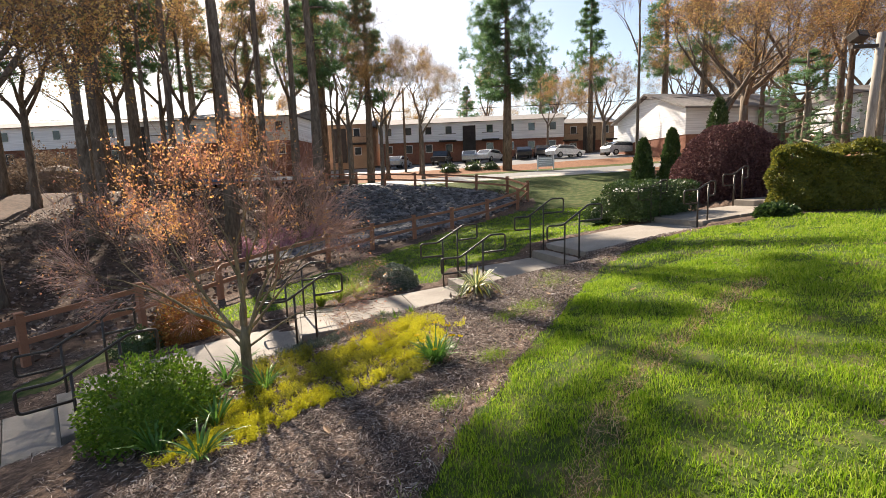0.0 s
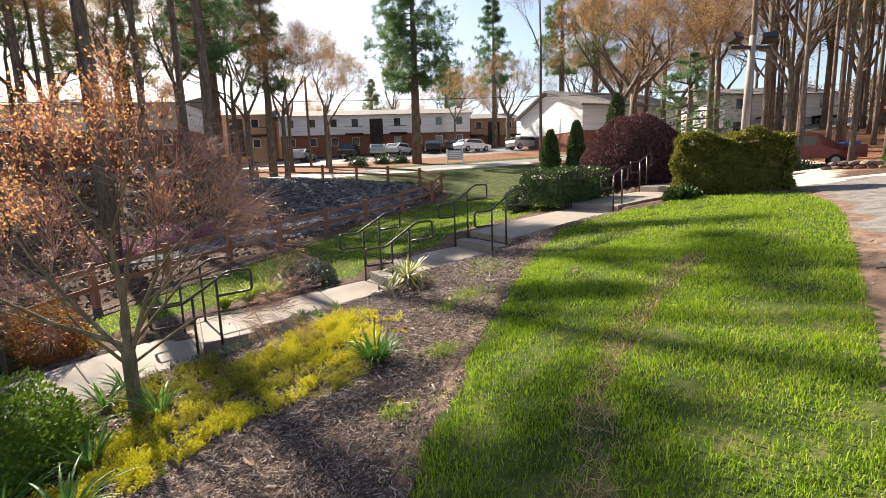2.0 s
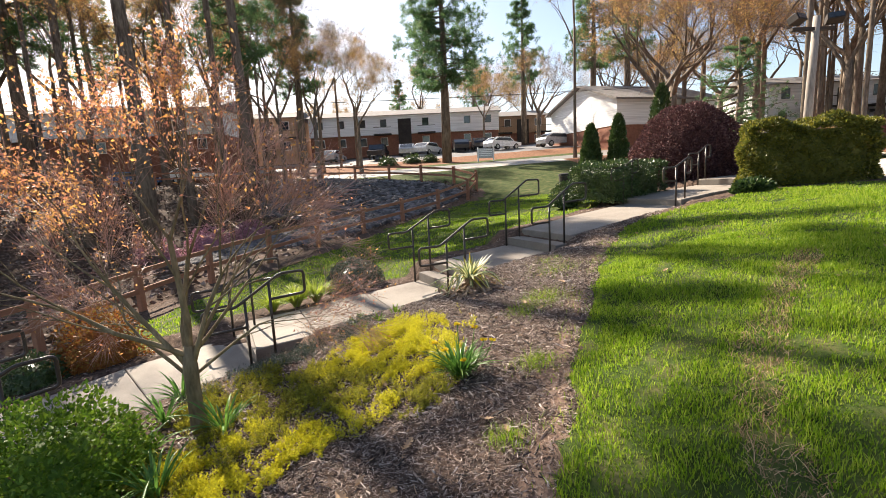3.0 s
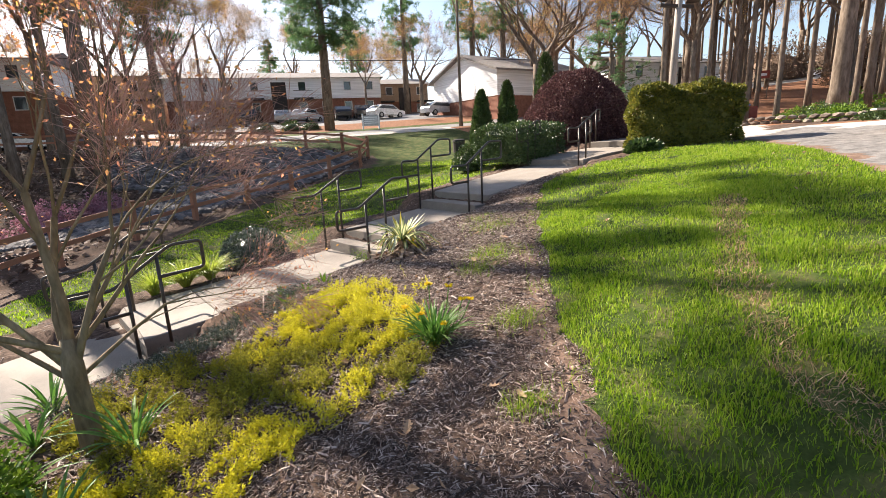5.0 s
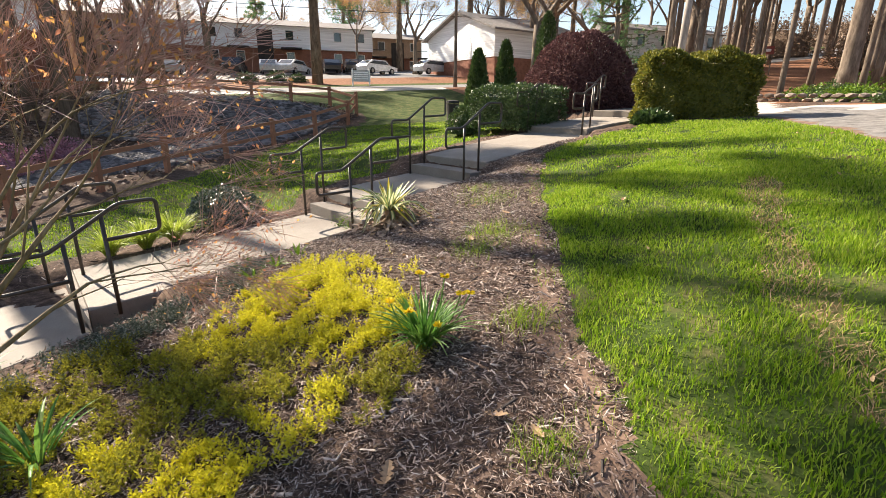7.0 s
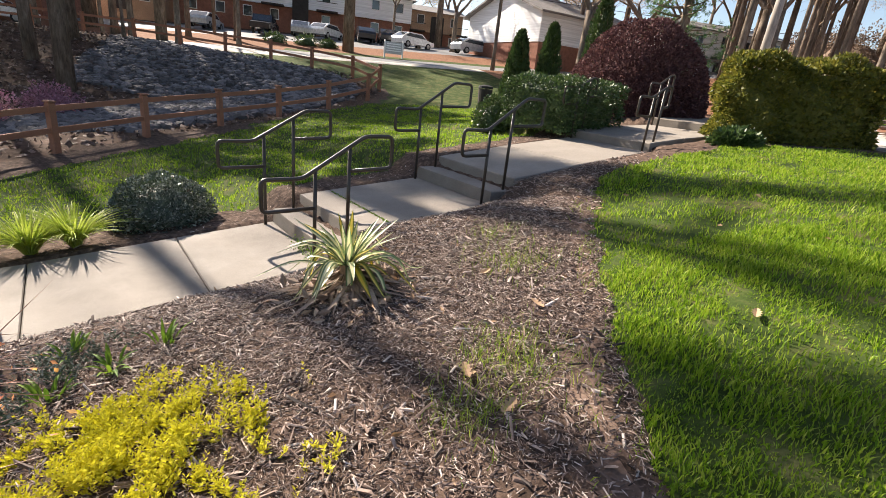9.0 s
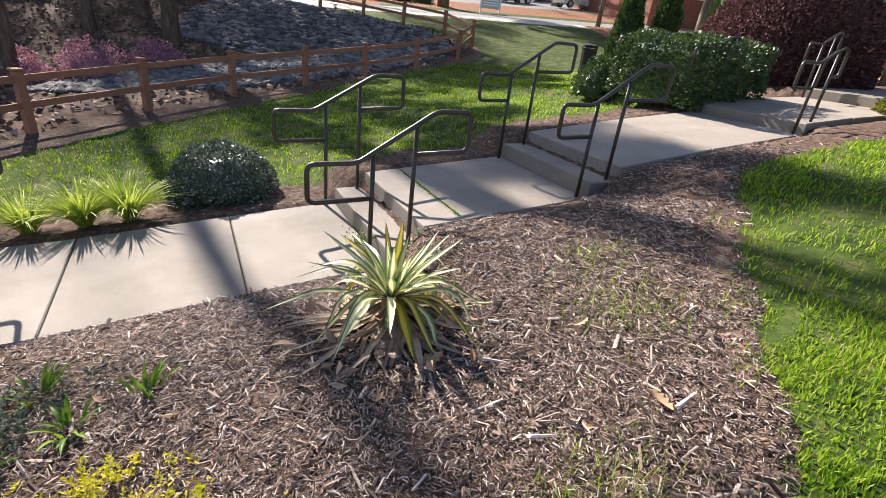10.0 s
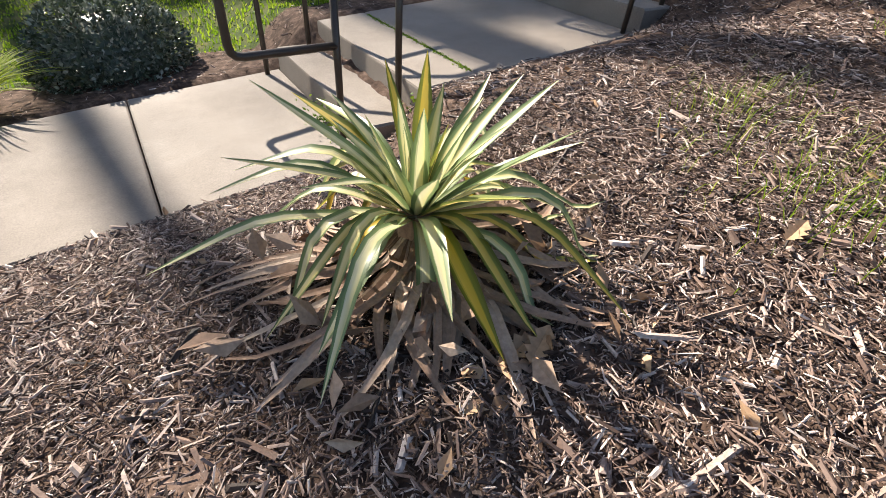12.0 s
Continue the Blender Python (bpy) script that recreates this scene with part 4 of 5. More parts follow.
# small red maple in the bed
def maple():
    at = (-2.12, 5.1)
    ob = thing("maple_tree", "small multi-stemmed maple with young orange-red leaves", "maple tree", "", (*at, gz(*at) - 0.06))
    b, tips, low = Buf(), [], []
    b.tube([(0, 0, 0), (-0.01, 0, 0.08), (-0.02, 0.0, 0.35), (-0.03, 0.02, 0.62), (-0.03, 0.03, 0.8)], [0.105, 0.07, 0.058, 0.06, 0.04], 12)
    # upright leaders
    for dx, dy, dz, ln, r in ((-0.3, 0.1, 1, 0.95, 0.03), (0.04, 0.12, 1, 1.02, 0.034), (0.3, -0.1, 1, 0.85, 0.025), (-0.55, -0.25, 0.9, 0.85, 0.023), (0.5, 0.3, 0.8, 0.75, 0.02)):
        grow(b, tips, (-0.03 + 0.05 * dx, 0.03, 0.6 + 0.15 * RNG.random()), (dx, dy, dz), ln, r, 3, 7, 0.42, 0.02, 0.74, 3, 0.08)
    # spreading lower limbs with bare pink twigs
    for dx, dy, dz, ln, r in ((-1.0, -0.3, 0.6, 0.85, 0.024), (0.6, 0.6, 0.9, 0.75, 0.019), (0.75, 0.9, 0.75, 0.7, 0.016), (-0.8, 0.6, 0.65, 0.8, 0.02), (-1.0, 0.2, 0.55, 0.8, 0.018)):
        grow(b, low, (-0.03, 0.02, 0.5 + 0.25 * RNG.random()), (dx, dy, dz), ln, r, 3, 6, 0.42, 0.0, 0.7, 3, 0.1)
    part("trunk", b, M_MAPLEBARK, ob, smooth=True)
    tw, top = Buf(), []
    for group, per, drop in ((tips, 13, 0.0), (low, 16, -0.02)):
        c, d = np.array([t[0] for t in group]), np.array([t[1] for t in group])
        n = len(c) * per
        k = RNG.integers(0, len(c), n)
        dd = unit(d[k] + RNG.normal(size=(n, 3)) * 0.5 + [0, 0, drop])
        ln = RNG.uniform(0.1, 0.38, n)
        tw.leaves(c[k], dd, ln, 0.01, 0.03)
        top.append(c[k] + dd * (ln * RNG.uniform(0.3, 1.05, n))[:, None])
    part("spray", tw, M_MAPLETWIG, ob)
    up, down = top
    score = 0.7 * up[:, 2] - 0.75 * up[:, 0] + 0.5 * RNG.random(len(up))
    pick = np.argsort(score)[int(len(up) * 0.55):]
    p = np.r_[np.repeat(up[pick], 3, 0), up[RNG.random(len(up)) < 0.25], down[RNG.random(len(down)) < 0.35]]
    n = len(p)
    p = p + RNG.normal(size=(n, 3)) * 0.035
    part("leaf_mass", Buf().leaves(p, RNG.normal(size=(n, 3)) - [0, 0, 0.6], 0.031 * RNG.uniform(0.5, 1.35, n), 0.5), M_MAPLE, ob)


maple()

# big trees
pine("tall white pine with a straight bare lower trunk", (2.4, 48.0), 21, 0.4, 0.34, 5.0, 26, tufts=16)
first_pine = pine("tall pine with an open crown in the woods", (-26, 34), 22, 0.38, 0.42, 3.8, 18, tufts=9)
# the last copy, at (-11.5, 33), is added to dapple the lawn with shade
for x, y, t, k in ((-25, 50, 40, 1.0), (-17, 50, 200, 1.1), (-10.5, 44, 80, 0.8), (-34, 40, 120, 1.1), (-38, 60, 10, 1.2), (14, 66, 50, 0.9), (22, 62, 140, 1.0), (30, 70, 250, 1.1), (-4, 100, 30, 0.7), (48, 46, 99, 1.0), (-31, 26, 300, 0.9), (10, 90, 20, 0.8), (-11.5, 33.0, 75, 0.85)):
    o = copy_thing(first_pine, pose(x, y, gz(x, y) - 0.1, 0, 0, t))
    o.scale = (k, k, k)
def shade_pine(label, at, height, radius, limbs):
    """A tall pine with long separate sprays, added high up to throw shadow bands on the lawn. limbs: height, heading in
    degrees, reach from trunk, spray's heading, half length, half width.
    """
    ob = thing("pine_tree", label, "pine tree", "woodland trees", (*at, gz(*at) - 0.1))
    b, nb = Buf(), Buf()
    b.tube([(0, 0, 0), (0.1, 0.05, height * 0.3), (-0.08, 0, height * 0.65), (0, 0, height)], [radius * 1.3, radius, radius * 0.75, 0.05], 12)
    for z, head, reach, along, half, wide in limbs:
        c = np.array([math.cos(radians(head)) * reach, math.sin(radians(head)) * reach, z])
        e = np.array([math.cos(radians(along)), math.sin(radians(along)), 0.0])
        b.tube([(0, 0, z - 0.25 * reach), c * [0.5, 0.5, 1] - [0, 0, 0.1 * reach], c], [0.09, 0.06, 0.04], 6)
        b.tube([c - e * half, c, c + e * half], [0.012, 0.04, 0.012], 5)
        for w in range(int(52 * half)):
            q = c + e * RNG.uniform(-1, 1) * half + RNG.normal(size=3) * [wide * 0.5, wide * 0.5, wide * 0.3]
            dd = unit(RNG.normal(size=(30, 3)) + [0, 0, 0.3])
            nb.leaves(np.repeat(q[None], 30, 0), dd, 0.3 * RNG.uniform(0.7, 1.25, 30), 0.07, 0.02)
    part("trunk", b, M_BARK, ob, smooth=True)
    part("needle_crown", nb, M_NEEDLE, ob)
    return ob


# spray heights and headings are chosen for where their shadows land on the lawn
shade_pine("thick-trunked tall pine leaning over the basin, sprays added to shade the lawn", (-11.2, 20.6), 19.5, 0.27,
            [(16.1, 34, 0.7, 10, 1.2, 0.75), (16.35, 45, 0.6, 60, 0.9, 0.7), (15.5, 42, 3.3, -38, 0.95, 0.32), (18.2, 200, 1.5, 80, 1.6, 0.6), (17.6, 300, 1.2, 20, 1.5, 0.5), (19.2, 100, 0.6, 45, 1.2, 0.5)])
shade_pine("tall slim pine in the basin, sparse sprays added to shade the lawn", (-9.1, 26.4), 19.5, 0.24,
            [(16.6, 40, 1.9, -37, 1.7, 0.35), (18.6, 130, 1.0, 60, 1.4, 0.5), (12.5, 60, 1.5, 20, 1.0, 0.35)])
kinds = [bare_tree("tall bare tree with sparse coppery spring buds", (-16.0, 14.0), 15, 0.22, M_BUD, 0.1, 20, 0.4),
         bare_tree("tall bare tree with sparse coppery spring buds", (-19.5, 22.0), 17, 0.27, M_BUD, 0.1, 20, 0.5),
         bare_tree("tall slender bare woodland tree", (33.0, 22.0), 18, 0.13, M_BUD, 0.14, 2, 0.62, 3, 0.4),
         bare_tree("spreading bare tree with dark forked limbs", (15.8, 33.0), 14, 0.3, M_BUD, 0.12, 6, 0.32, 4, 0.7),
         bare_tree("very tall slender trunk branching high above the basin", (-15.2, 22.8), 25, 0.17, M_BUD, 0.12, 1, 0.8, 2, 0.35)]
spots = [(-14.5, 11, 0, 0.8), (-21, 18, 1, 0.9), (-24, 28, 1, 1.1), (-24, 37, 2, 1.2), (-9.5, 34, 2, 0.6), (-8.2, 39, 0, 0.8), (-20.5, 30.5, 2, 0.95), (-12.4, 26.8, 4, 1.0), (-11.6, 29.6, 4, 1.05), (-38, 43, 0, 1.1), (-31, 44, 1, 1.0), (-26.5, 41, 0, 1.2), (-22, 45.5, 0, 1.0), (-17.5, 43, 1, 0.95), (-14.2, 46.5, 0, 1.1), (-9.6, 47.5, 0, 0.9), (-6.4, 49, 1, 0.7), (-34, 33, 0, 1.1), (-29, 36, 0, 1.2), (-29, 20, 1, 1.0), (-32, 31, 0, 1.2), (-20, 39, 1, 1.0), (-12, 43, 0, 0.9), (-5.5, 44, 0, 0.7), (-40, 36, 1, 1.1), (-19, 26, 2, 1.0), (-13, 41, 2, 0.8), (-26, 45, 2, 1.1), (-36, 24, 2, 1.0),
         (12.2, 39, 2, 0.9), (19, 37, 3, 1.1), (24, 35, 1, 0.9), (14, 58, 3, 0.9), (8, 62, 0, 0.7), (26, 48, 0, 1.1), (33, 40, 1, 1.1), (22.5, 26, 0, 0.9), (29, 30, 2, 1.0), (36, 35, 0, 1.0), (21.6, 17.0, 1, 1.15)]
for k in range(64):
    a = radians(RNG.uniform(40, 82))
    r = RNG.uniform(27, 75)
    spots.append((r * math.sin(a), 2 + r * math.cos(a), 2, RNG.uniform(0.8, 1.2)))
for k in range(34):
    a, r = radians(22 + 55 * (k + RNG.random()) / 34), RNG.uniform(42, 85)
    spots.append((r * math.sin(a), 2 + r * math.cos(a), 0 if k % 3 else 3, RNG.uniform(0.85, 1.3)))
for k in range(26):
    spots.append((RNG.uniform(-70, 70), RNG.uniform(92, 130), int(RNG.integers(0, 2)), RNG.uniform(0.8, 1.2)))
for x, y, q, k in spots:
    o = copy_thing(kinds[q], pose(x, y, gz(x, y) - 0.12, 0, 0, RNG.uniform(0, 360)))
    o.scale = (k, k, k)
pine("broad dark evergreen tree behind the purple shrub", (15.2, 24.0), 6.6, 0.2, 0.08, 2.7, 18, group="", tufts=14)
for x, y, r in ((24, 16, 0.8), (27, 20, 1.1), (23, 20, 0.7), (31, 17, 1.2), (20, 22, 0.9), (11, 30, 0.8), (-3.5, 49.5, 0.9), (0.8, 49.6, 0.7), (-1, 50, 0.9)):
    shrub("rounded green landscape shrub on the pine straw bank", "shrub", (x, y), (r, r, r * 0.8), M_SHRUB if x > 20 else M_HEDGE, 0.12, 1200, name="landscape_shrub", group="landscape shrubs", lump=0.2)

thicket = shrub("leafless brown thicket at the edge of the woods", "thicket", (44.0, 30.0), (2.6, 2.4, 2.4), M_BRUSH, 0.15, 5200, name="thicket", group="woodland thickets", lump=0.25)
for k in range(60):
    t = radians(RNG.uniform(38, 86) if k % 3 else RNG.uniform(-60, -25))
    d = RNG.uniform(50, 95)
    x, y = d * math.sin(t), d * math.cos(t) + 3
    o = copy_thing(thicket, pose(x, y, gz(x, y) - 0.1, 0, 0, RNG.uniform(0, 360)))
    o.scale = (RNG.uniform(0.8, 1.6),) * 3


# ---- buildings, cars and roadside things ----
def apartment_house(label, x0, x1, y, depth, z, height, siding, lower, bays, roof_rise=1.3, turn=0):
    ob = thing("apartment_building", label, "building", "", (x0, y, z), turn)
    w = x1 - x0
    half = height * 0.5
    part("brick_storey", Buf().box((0, 0, -3), (w, depth, half), 0), lower, ob, "red brick ground storey")
    part("upper_storey", Buf().box((-0.08, -0.25, half + 0.004), (w + 0.08, depth + 0.1, height), 0), siding, ob)
    r = Buf()
    e = 0.5
    low = np.array([(-e, -e - 0.2, height + 0.004), (w + e, -e - 0.2, height + 0.004), (w + e, depth + e, height + 0.004), (-e, depth + e, height + 0.004)])
    top = np.array([(-e, depth * 0.49, height + roof_rise), (w + e, depth * 0.49, height + roof_rise), (w + e, depth * 0.51, height + roof_rise), (-e, depth * 0.51, height + roof_rise)])
    part("roof", r.prism(low, top), M_ROOF, ob, "grey shingle roof")
    for k in range(bays):
        cx = w * (k + 0.5) / bays
        for zz, front in ((half * 0.45, 0.0), (half * 1.42, -0.25)):
            if k == bays // 2 and zz > half:
                continue
            win = part("window", Buf().box((cx - 0.5, front - 0.05, zz - 0.1), (cx + 0.5, front - 0.004, zz + 1.05), 0.01), M_TRIM, ob)
            part("pane", Buf().box((cx - 0.42, front - 0.075, zz - 0.02), (cx + 0.42, front - 0.054, zz + 0.97), 0.005), M_GLASS, win)
    cx = w * (bays // 2 + 0.5) / bays
    # a flat dark panel on the wall stands in for the stair passage's shade
    part("breezeway_shade", Buf().box((cx - 0.9, -0.3, 0.1), (cx + 0.9, -0.256, height - 0.5), 0.01), M_DARK, ob, "flat dark panel painted as the shade of an open stair passage")
    for dx in (-3.0, 3.0):
        part("balcony", Buf().box((cx + dx - 1.2, -1.3, half - 0.1), (cx + dx + 1.2, -0.26, half + 0.08), 0.02).box((cx + dx - 1.2, -1.3, half + 0.9), (cx + dx + 1.2, -1.24, half + 0.96), 0.01), M_DARK, ob)


apartment_house("long two-storey apartment block, white siding over brick", -15.2, 10.8, 68, 9, 4.75, 5.1, M_SIDING, M_BRICK, 9)
apartment_house("long two-storey apartment block behind the woods", -62, -21, 52, 9, 4.2, 5.2, M_SIDING, M_BRICK, 12)
apartment_house("tan apartment block beside the parking lot", -24, -16.6, 66, 9, 4.6, 5.3, M_TAN, M_TAN, 3)
apartment_house("brown brick building beyond the parking lot", 12.0, 19.0, 74, 9, 4.7, 5.0, M_TAN, M_BRICK, 3)
apartment_house("white and grey house among the trees", 33, 45, 46, 8, 3.6, 4.6, M_SIDING, M_SIDING, 4)


def gable_house(label, x, y, z, w, depth, height, rise):
    ob = thing("gable_house", label, "house", "", (x, y, z), -75)
    part("brick_storey", Buf().box((0, 0, -3), (w, depth, height * 0.45), 0), M_BRICK, ob, "orange brick ground storey")
    b = Buf().box((0, -0.05, height * 0.45 + 0.004), (w, depth, height), 0)
    b.add([(0, -0.05, height), (w, -0.05, height), (w / 2, -0.05, height + rise), (0, depth, height), (w, depth, height), (w / 2, depth, height + rise)], [(0, 1, 2), (3, 5, 4)])
    part("upper_wall", b, M_SIDING, ob, "white siding gable wall")
    for sx in (0, w):
        d = -0.6 if sx == 0 else 0.6
        q = np.array([(sx + d, -0.6, height - 0.25), (sx + d, depth + 0.5, height - 0.25), (w / 2, depth + 0.5, height + rise + 0.1), (w / 2, -0.6, height + rise + 0.1)])
        part("roof", Buf().prism(q if sx else q[::-1], (q if sx else q[::-1]) + [0, 0, 0.18]), M_ROOF, ob)


gable_house("white gabled house on a brick storey", 15.6, 58.0, 3.2, 12.0, 12, 4.6, 1.9)


def car(paint, at, turn, label, truck=False):
    ob = thing("parked_car", label, "car", "parked cars", (*at, gz(*at)), turn)
    prof = [(-2.2, 0.35), (2.2, 0.35), (2.25, 0.75), (1.2, 0.92), (0.5, 1.42), (-1.3, 1.45), (-2.1, 1.0), (-2.25, 0.8)] if not truck else [(-2.7, 0.45), (2.6, 0.45), (2.65, 0.95), (1.5, 1.1), (0.9, 1.75), (-0.6, 1.78), (-0.8, 1.15), (-2.7, 1.12)]
    p = np.array([(x, -0.88, z) for x, z in prof])
    q = p * [1, -1, 1]
    b = Buf()
    n = len(p)
    i, j = np.arange(n), (np.arange(n) + 1) % n
    fan = [(0, k, k + 1) for k in range(1, n - 1)]
    b.add(np.r_[p, q], np.r_[np.c_[i, j, j + n], np.c_[i, j + n, i + n], np.array(fan), np.array(fan)[:, ::-1] + n])
    part("body", b, paint, ob)
    g = Buf()
    (xa, za), (xb, zb), (xc, zc), (xd, zd) = prof[3], prof[4], prof[5], prof[6]
    for s in (-0.885, 0.885):
        side = np.array([(xa - 0.15, s, za + 0.04), (xb - 0.05, s, zb - 0.09), (xc + 0.1, s, zc - 0.09), (xd + 0.3, s, zd + 0.06)])
        g.add(side, [(0, 1, 2), (0, 2, 3)])
    for (x0, z0), (x1, z1) in (((xa, za), (xb, zb)), ((xd, zd), (xc, zc))):
        o = np.array([0.012 if x0 > 0 else -0.012, 0, 0.012])
        l, h = np.array([x0, 0, z0]) * 0.92 + np.array([x1, 0, z1]) * 0.08 + o, np.array([x0, 0, z0]) * 0.12 + np.array([x1, 0, z1]) * 0.88 + o
        g.add([l + [0, -0.75, 0], l + [0, 0.75, 0], h + [0, 0.7, 0], h + [0, -0.7, 0]], [(0, 1, 2), (0, 2, 3)])
    part("glazing", g, M_GLASS, ob)
    for x in (-1.4, 1.4):
        for s in (-0.8, 0.8):
            wh = part("wheel", Buf().tube([(x, s - 0.11, 0.33), (x, s + 0.11, 0.33)], 0.33, 14), M_TYRE, ob)
            part("rim", Buf().tube([(x, s - 0.12, 0.33), (x, s + 0.12, 0.33)], 0.2, 10), M_METAL, wh)
    for s in (-0.6, 0.6):
        part("headlight", Buf().box((2.2, s - 0.17, 0.66), (2.262, s + 0.17, 0.8), 0.01), M_TRIM, ob)


for x, y, t, q, lab, tr in ((-10.8, 60, 80, 0, "silver car parked before the apartments", 0), (-5.2, 58.5, -95, 1, "dark pickup truck parked before the apartments", 1), (-1.8, 60.5, 88, 0, "silver car parked before the apartments", 0), (0.8, 60, 60, 3, "pale car parked before the apartments", 0), (4.8, 61, 92, 1, "black car parked before the apartments", 0), (7.2, 61, 90, 1, "black car parked before the apartments", 0), (9.6, 58, 30, 3, "white car gleaming in the sun", 0), (15.5, 55.5, 20, 0, "silver car parked by the house", 0), (-27, 47, 10, 2, "blue car parked behind the woods", 0), (-33, 47, 0, 0, "silver car parked behind the woods", 0), (-22, 48, 5, 3, "white car parked behind the woods", 0), (-39, 47, 0, 3, "white car parked behind the woods", 0)):
    car(CAR_PAINTS[q], (x, y), t, lab, bool(tr))

car(CAR_PAINTS[4], (24.0, 26.4), 140, "dark maroon pickup truck parked at the drive's end", True)
cart = thing("wheeled_bin", "blue plastic wheeled bin beside the pickup truck", "bin", "", (25.6, 25.3, gz(25.6, 25.3)), 20)
part("body", Buf().prism([(-0.32, -0.34, 0.12), (0.32, -0.34, 0.12), (0.32, 0.34, 0.12), (-0.32, 0.34, 0.12)], [(-0.4, -0.42, 1.15), (0.4, -0.42, 1.15), (0.4, 0.42, 1.15), (-0.4, 0.42, 1.15)], 0.02), M_BLUE, cart)
part("lid", Buf().box((-0.44, -0.46, 1.155), (0.44, 0.46, 1.25), 0.04), M_BLUE, cart)
for d in (-0.28, 0.28):
    part("wheel", Buf().tube([(d - 0.03, 0.36, 0.13), (d + 0.03, 0.36, 0.13)], 0.13, 12), M_TYRE, cart)

table = thing("picnic_table", "weathered wooden picnic table beside the gravel drive", "picnic table", "", (10.9, 7.7, gz(10.9, 7.7)), -35)
for k in range(5):
    part("tabletop_plank", Buf().box((-0.9, -0.36 + 0.146 * k, 0.7), (0.9, -0.225 + 0.146 * k, 0.74), 0.006), M_WOODPOLE, table)
for d in (-0.72, 0.72):
    part("seat_plank", Buf().box((-0.9, d - 0.13, 0.41), (0.9, d + 0.13, 0.45), 0.006), M_WOODPOLE, table)
for x in (-0.65, 0.65):
    part("crossbeam", Buf().box((x + 0.022, -0.8, 0.33), (x + 0.06, 0.8, 0.41), 0.004), M_FENCE, table)
    for d in (-1, 1):
        part("leg", Buf().prism([(x - 0.02, d * 0.62 - 0.05, 0), (x + 0.02, d * 0.62 - 0.05, 0), (x + 0.02, d * 0.62 + 0.05, 0), (x - 0.02, d * 0.62 + 0.05, 0)], [(x - 0.02, d * 0.26 - 0.05, 0.698), (x + 0.02, d * 0.26 - 0.05, 0.698), (x + 0.02, d * 0.26 + 0.05, 0.698), (x - 0.02, d * 0.26 + 0.05, 0.698)]), M_FENCE, table)

red_sign = thing("notice_board", "red notice board on two posts among the trees", "sign", "", (36.0, 32.6, gz(36, 32.6)), -42)
part("board", Buf().box((-0.4, -0.03, 1.5), (0.4, 0.03, 2.1), 0.01), M_SIGNRED, red_sign)
part("lettering_bar", Buf().box((-0.2, -0.042, 1.7), (0.2, -0.034, 1.9), 0.002), M_TRIM, red_sign)
for d in (-0.32, 0.32):
    part("post", Buf().box((d - 0.04, 0.034, -0.2), (d + 0.04, 0.1, 2.15), 0.01), M_BARK, red_sign)

sign = thing("roadside_sign", "grey and white roadside sign on two posts", "sign", "", (5.9, 45.6, gz(5.9, 45.6)))
part("board", Buf().box((-0.8, -0.04, 0.35), (0.8, 0.04, 1.25), 0.02), M_METAL, sign)
for z in (0.55, 0.72, 0.89, 1.06):
    part("lettering_bar", Buf().box((-0.6, -0.05, z), (0.6, -0.044, z + 0.07), 0.002), M_TRIM, sign)
for s in (-0.72, 0.72):
    part("post", Buf().box((s - 0.05, -0.06, -0.2), (s + 0.05, 0.06, 1.4), 0.01), M_TRIM, sign)

bin_ = thing("litter_bin", "black litter bin beside the walk", "litter bin", "", (6.5, 23.0, gz(6.5, 23.0)))
part("body", Buf().tube([(0, 0, 0), (0, 0, 0.85)], [0.24, 0.28], 14), M_DARK, bin_)
part("lid", Buf().tube([(0, 0, 0.86), (0, 0, 0.95), (0, 0, 1.0)], [0.3, 0.28, 0.1], 14), M_TYRE, bin_)

pole = thing("floodlight_pole", "weathered wooden pole carrying two floodlights", "light pole", "", (13.2, 17.3, gz(13.2, 17.3)))
part("pole", Buf().tube([(0, 0, -0.3), (0.05, 0, 2.5), (0.12, 0, 4.9)], [0.15, 0.13, 0.11], 12), M_WOODPOLE, pole, smooth=True)
part("crossarm", Buf().box((-0.75, -0.07, 4.45), (0.75, 0.07, 4.55), 0.01), M_DARK, pole)
for x, a in ((-0.65, 20), (0.65, -25)):
    m = pose(x, -0.1, 4.8, -25, 0, a)
    lamp = part("floodlight", Buf().box((-0.24, -0.16, -0.13), (0.24, 0.16, 0.13), 0.04, m), M_DARK, pole, "black floodlight head")
    part("lens", Buf().box((-0.2, -0.185, -0.1), (0.2, -0.164, 0.1), 0.01, m), M_GLASS, lamp)

utility = thing("utility_pole", "tall dark wooden utility pole", "utility pole", "", (-8.6, 52, gz(-8.6, 52)))
part("pole", Buf().tube([(0, 0, -0.3), (0, 0, 9)], [0.15, 0.1], 9), M_BARK, utility)
wire = thing("overhead_wire", "thin black overhead wire along the road", "cable", "", (0, 50, 10.2))
f = np.linspace(-1, 1, 25)
part("wire", Buf().tube(np.c_[f * 60, 0 * f, 1.2 * f ** 2 - 1.2], 0.025, 4), M_DARK, wire)


# ---- ground cover, mulch, grass and stones ----
def stuff(name, b, mat, label, category, smooth=False):
    return tagged(part(name, b, mat, None, "", smooth), label, category, kind="stuff")


def scatter(n, x0, x1, y0, y1, keep):
    p = np.c_[RNG.uniform(x0, x1, n), RNG.uniform(y0, y1, n)]
    return p[keep(p[:, 0], p[:, 1])]


def put(p, dz=0.0):
    return np.c_[p, ground_z(p[:, 0], p[:, 1]) + dz]


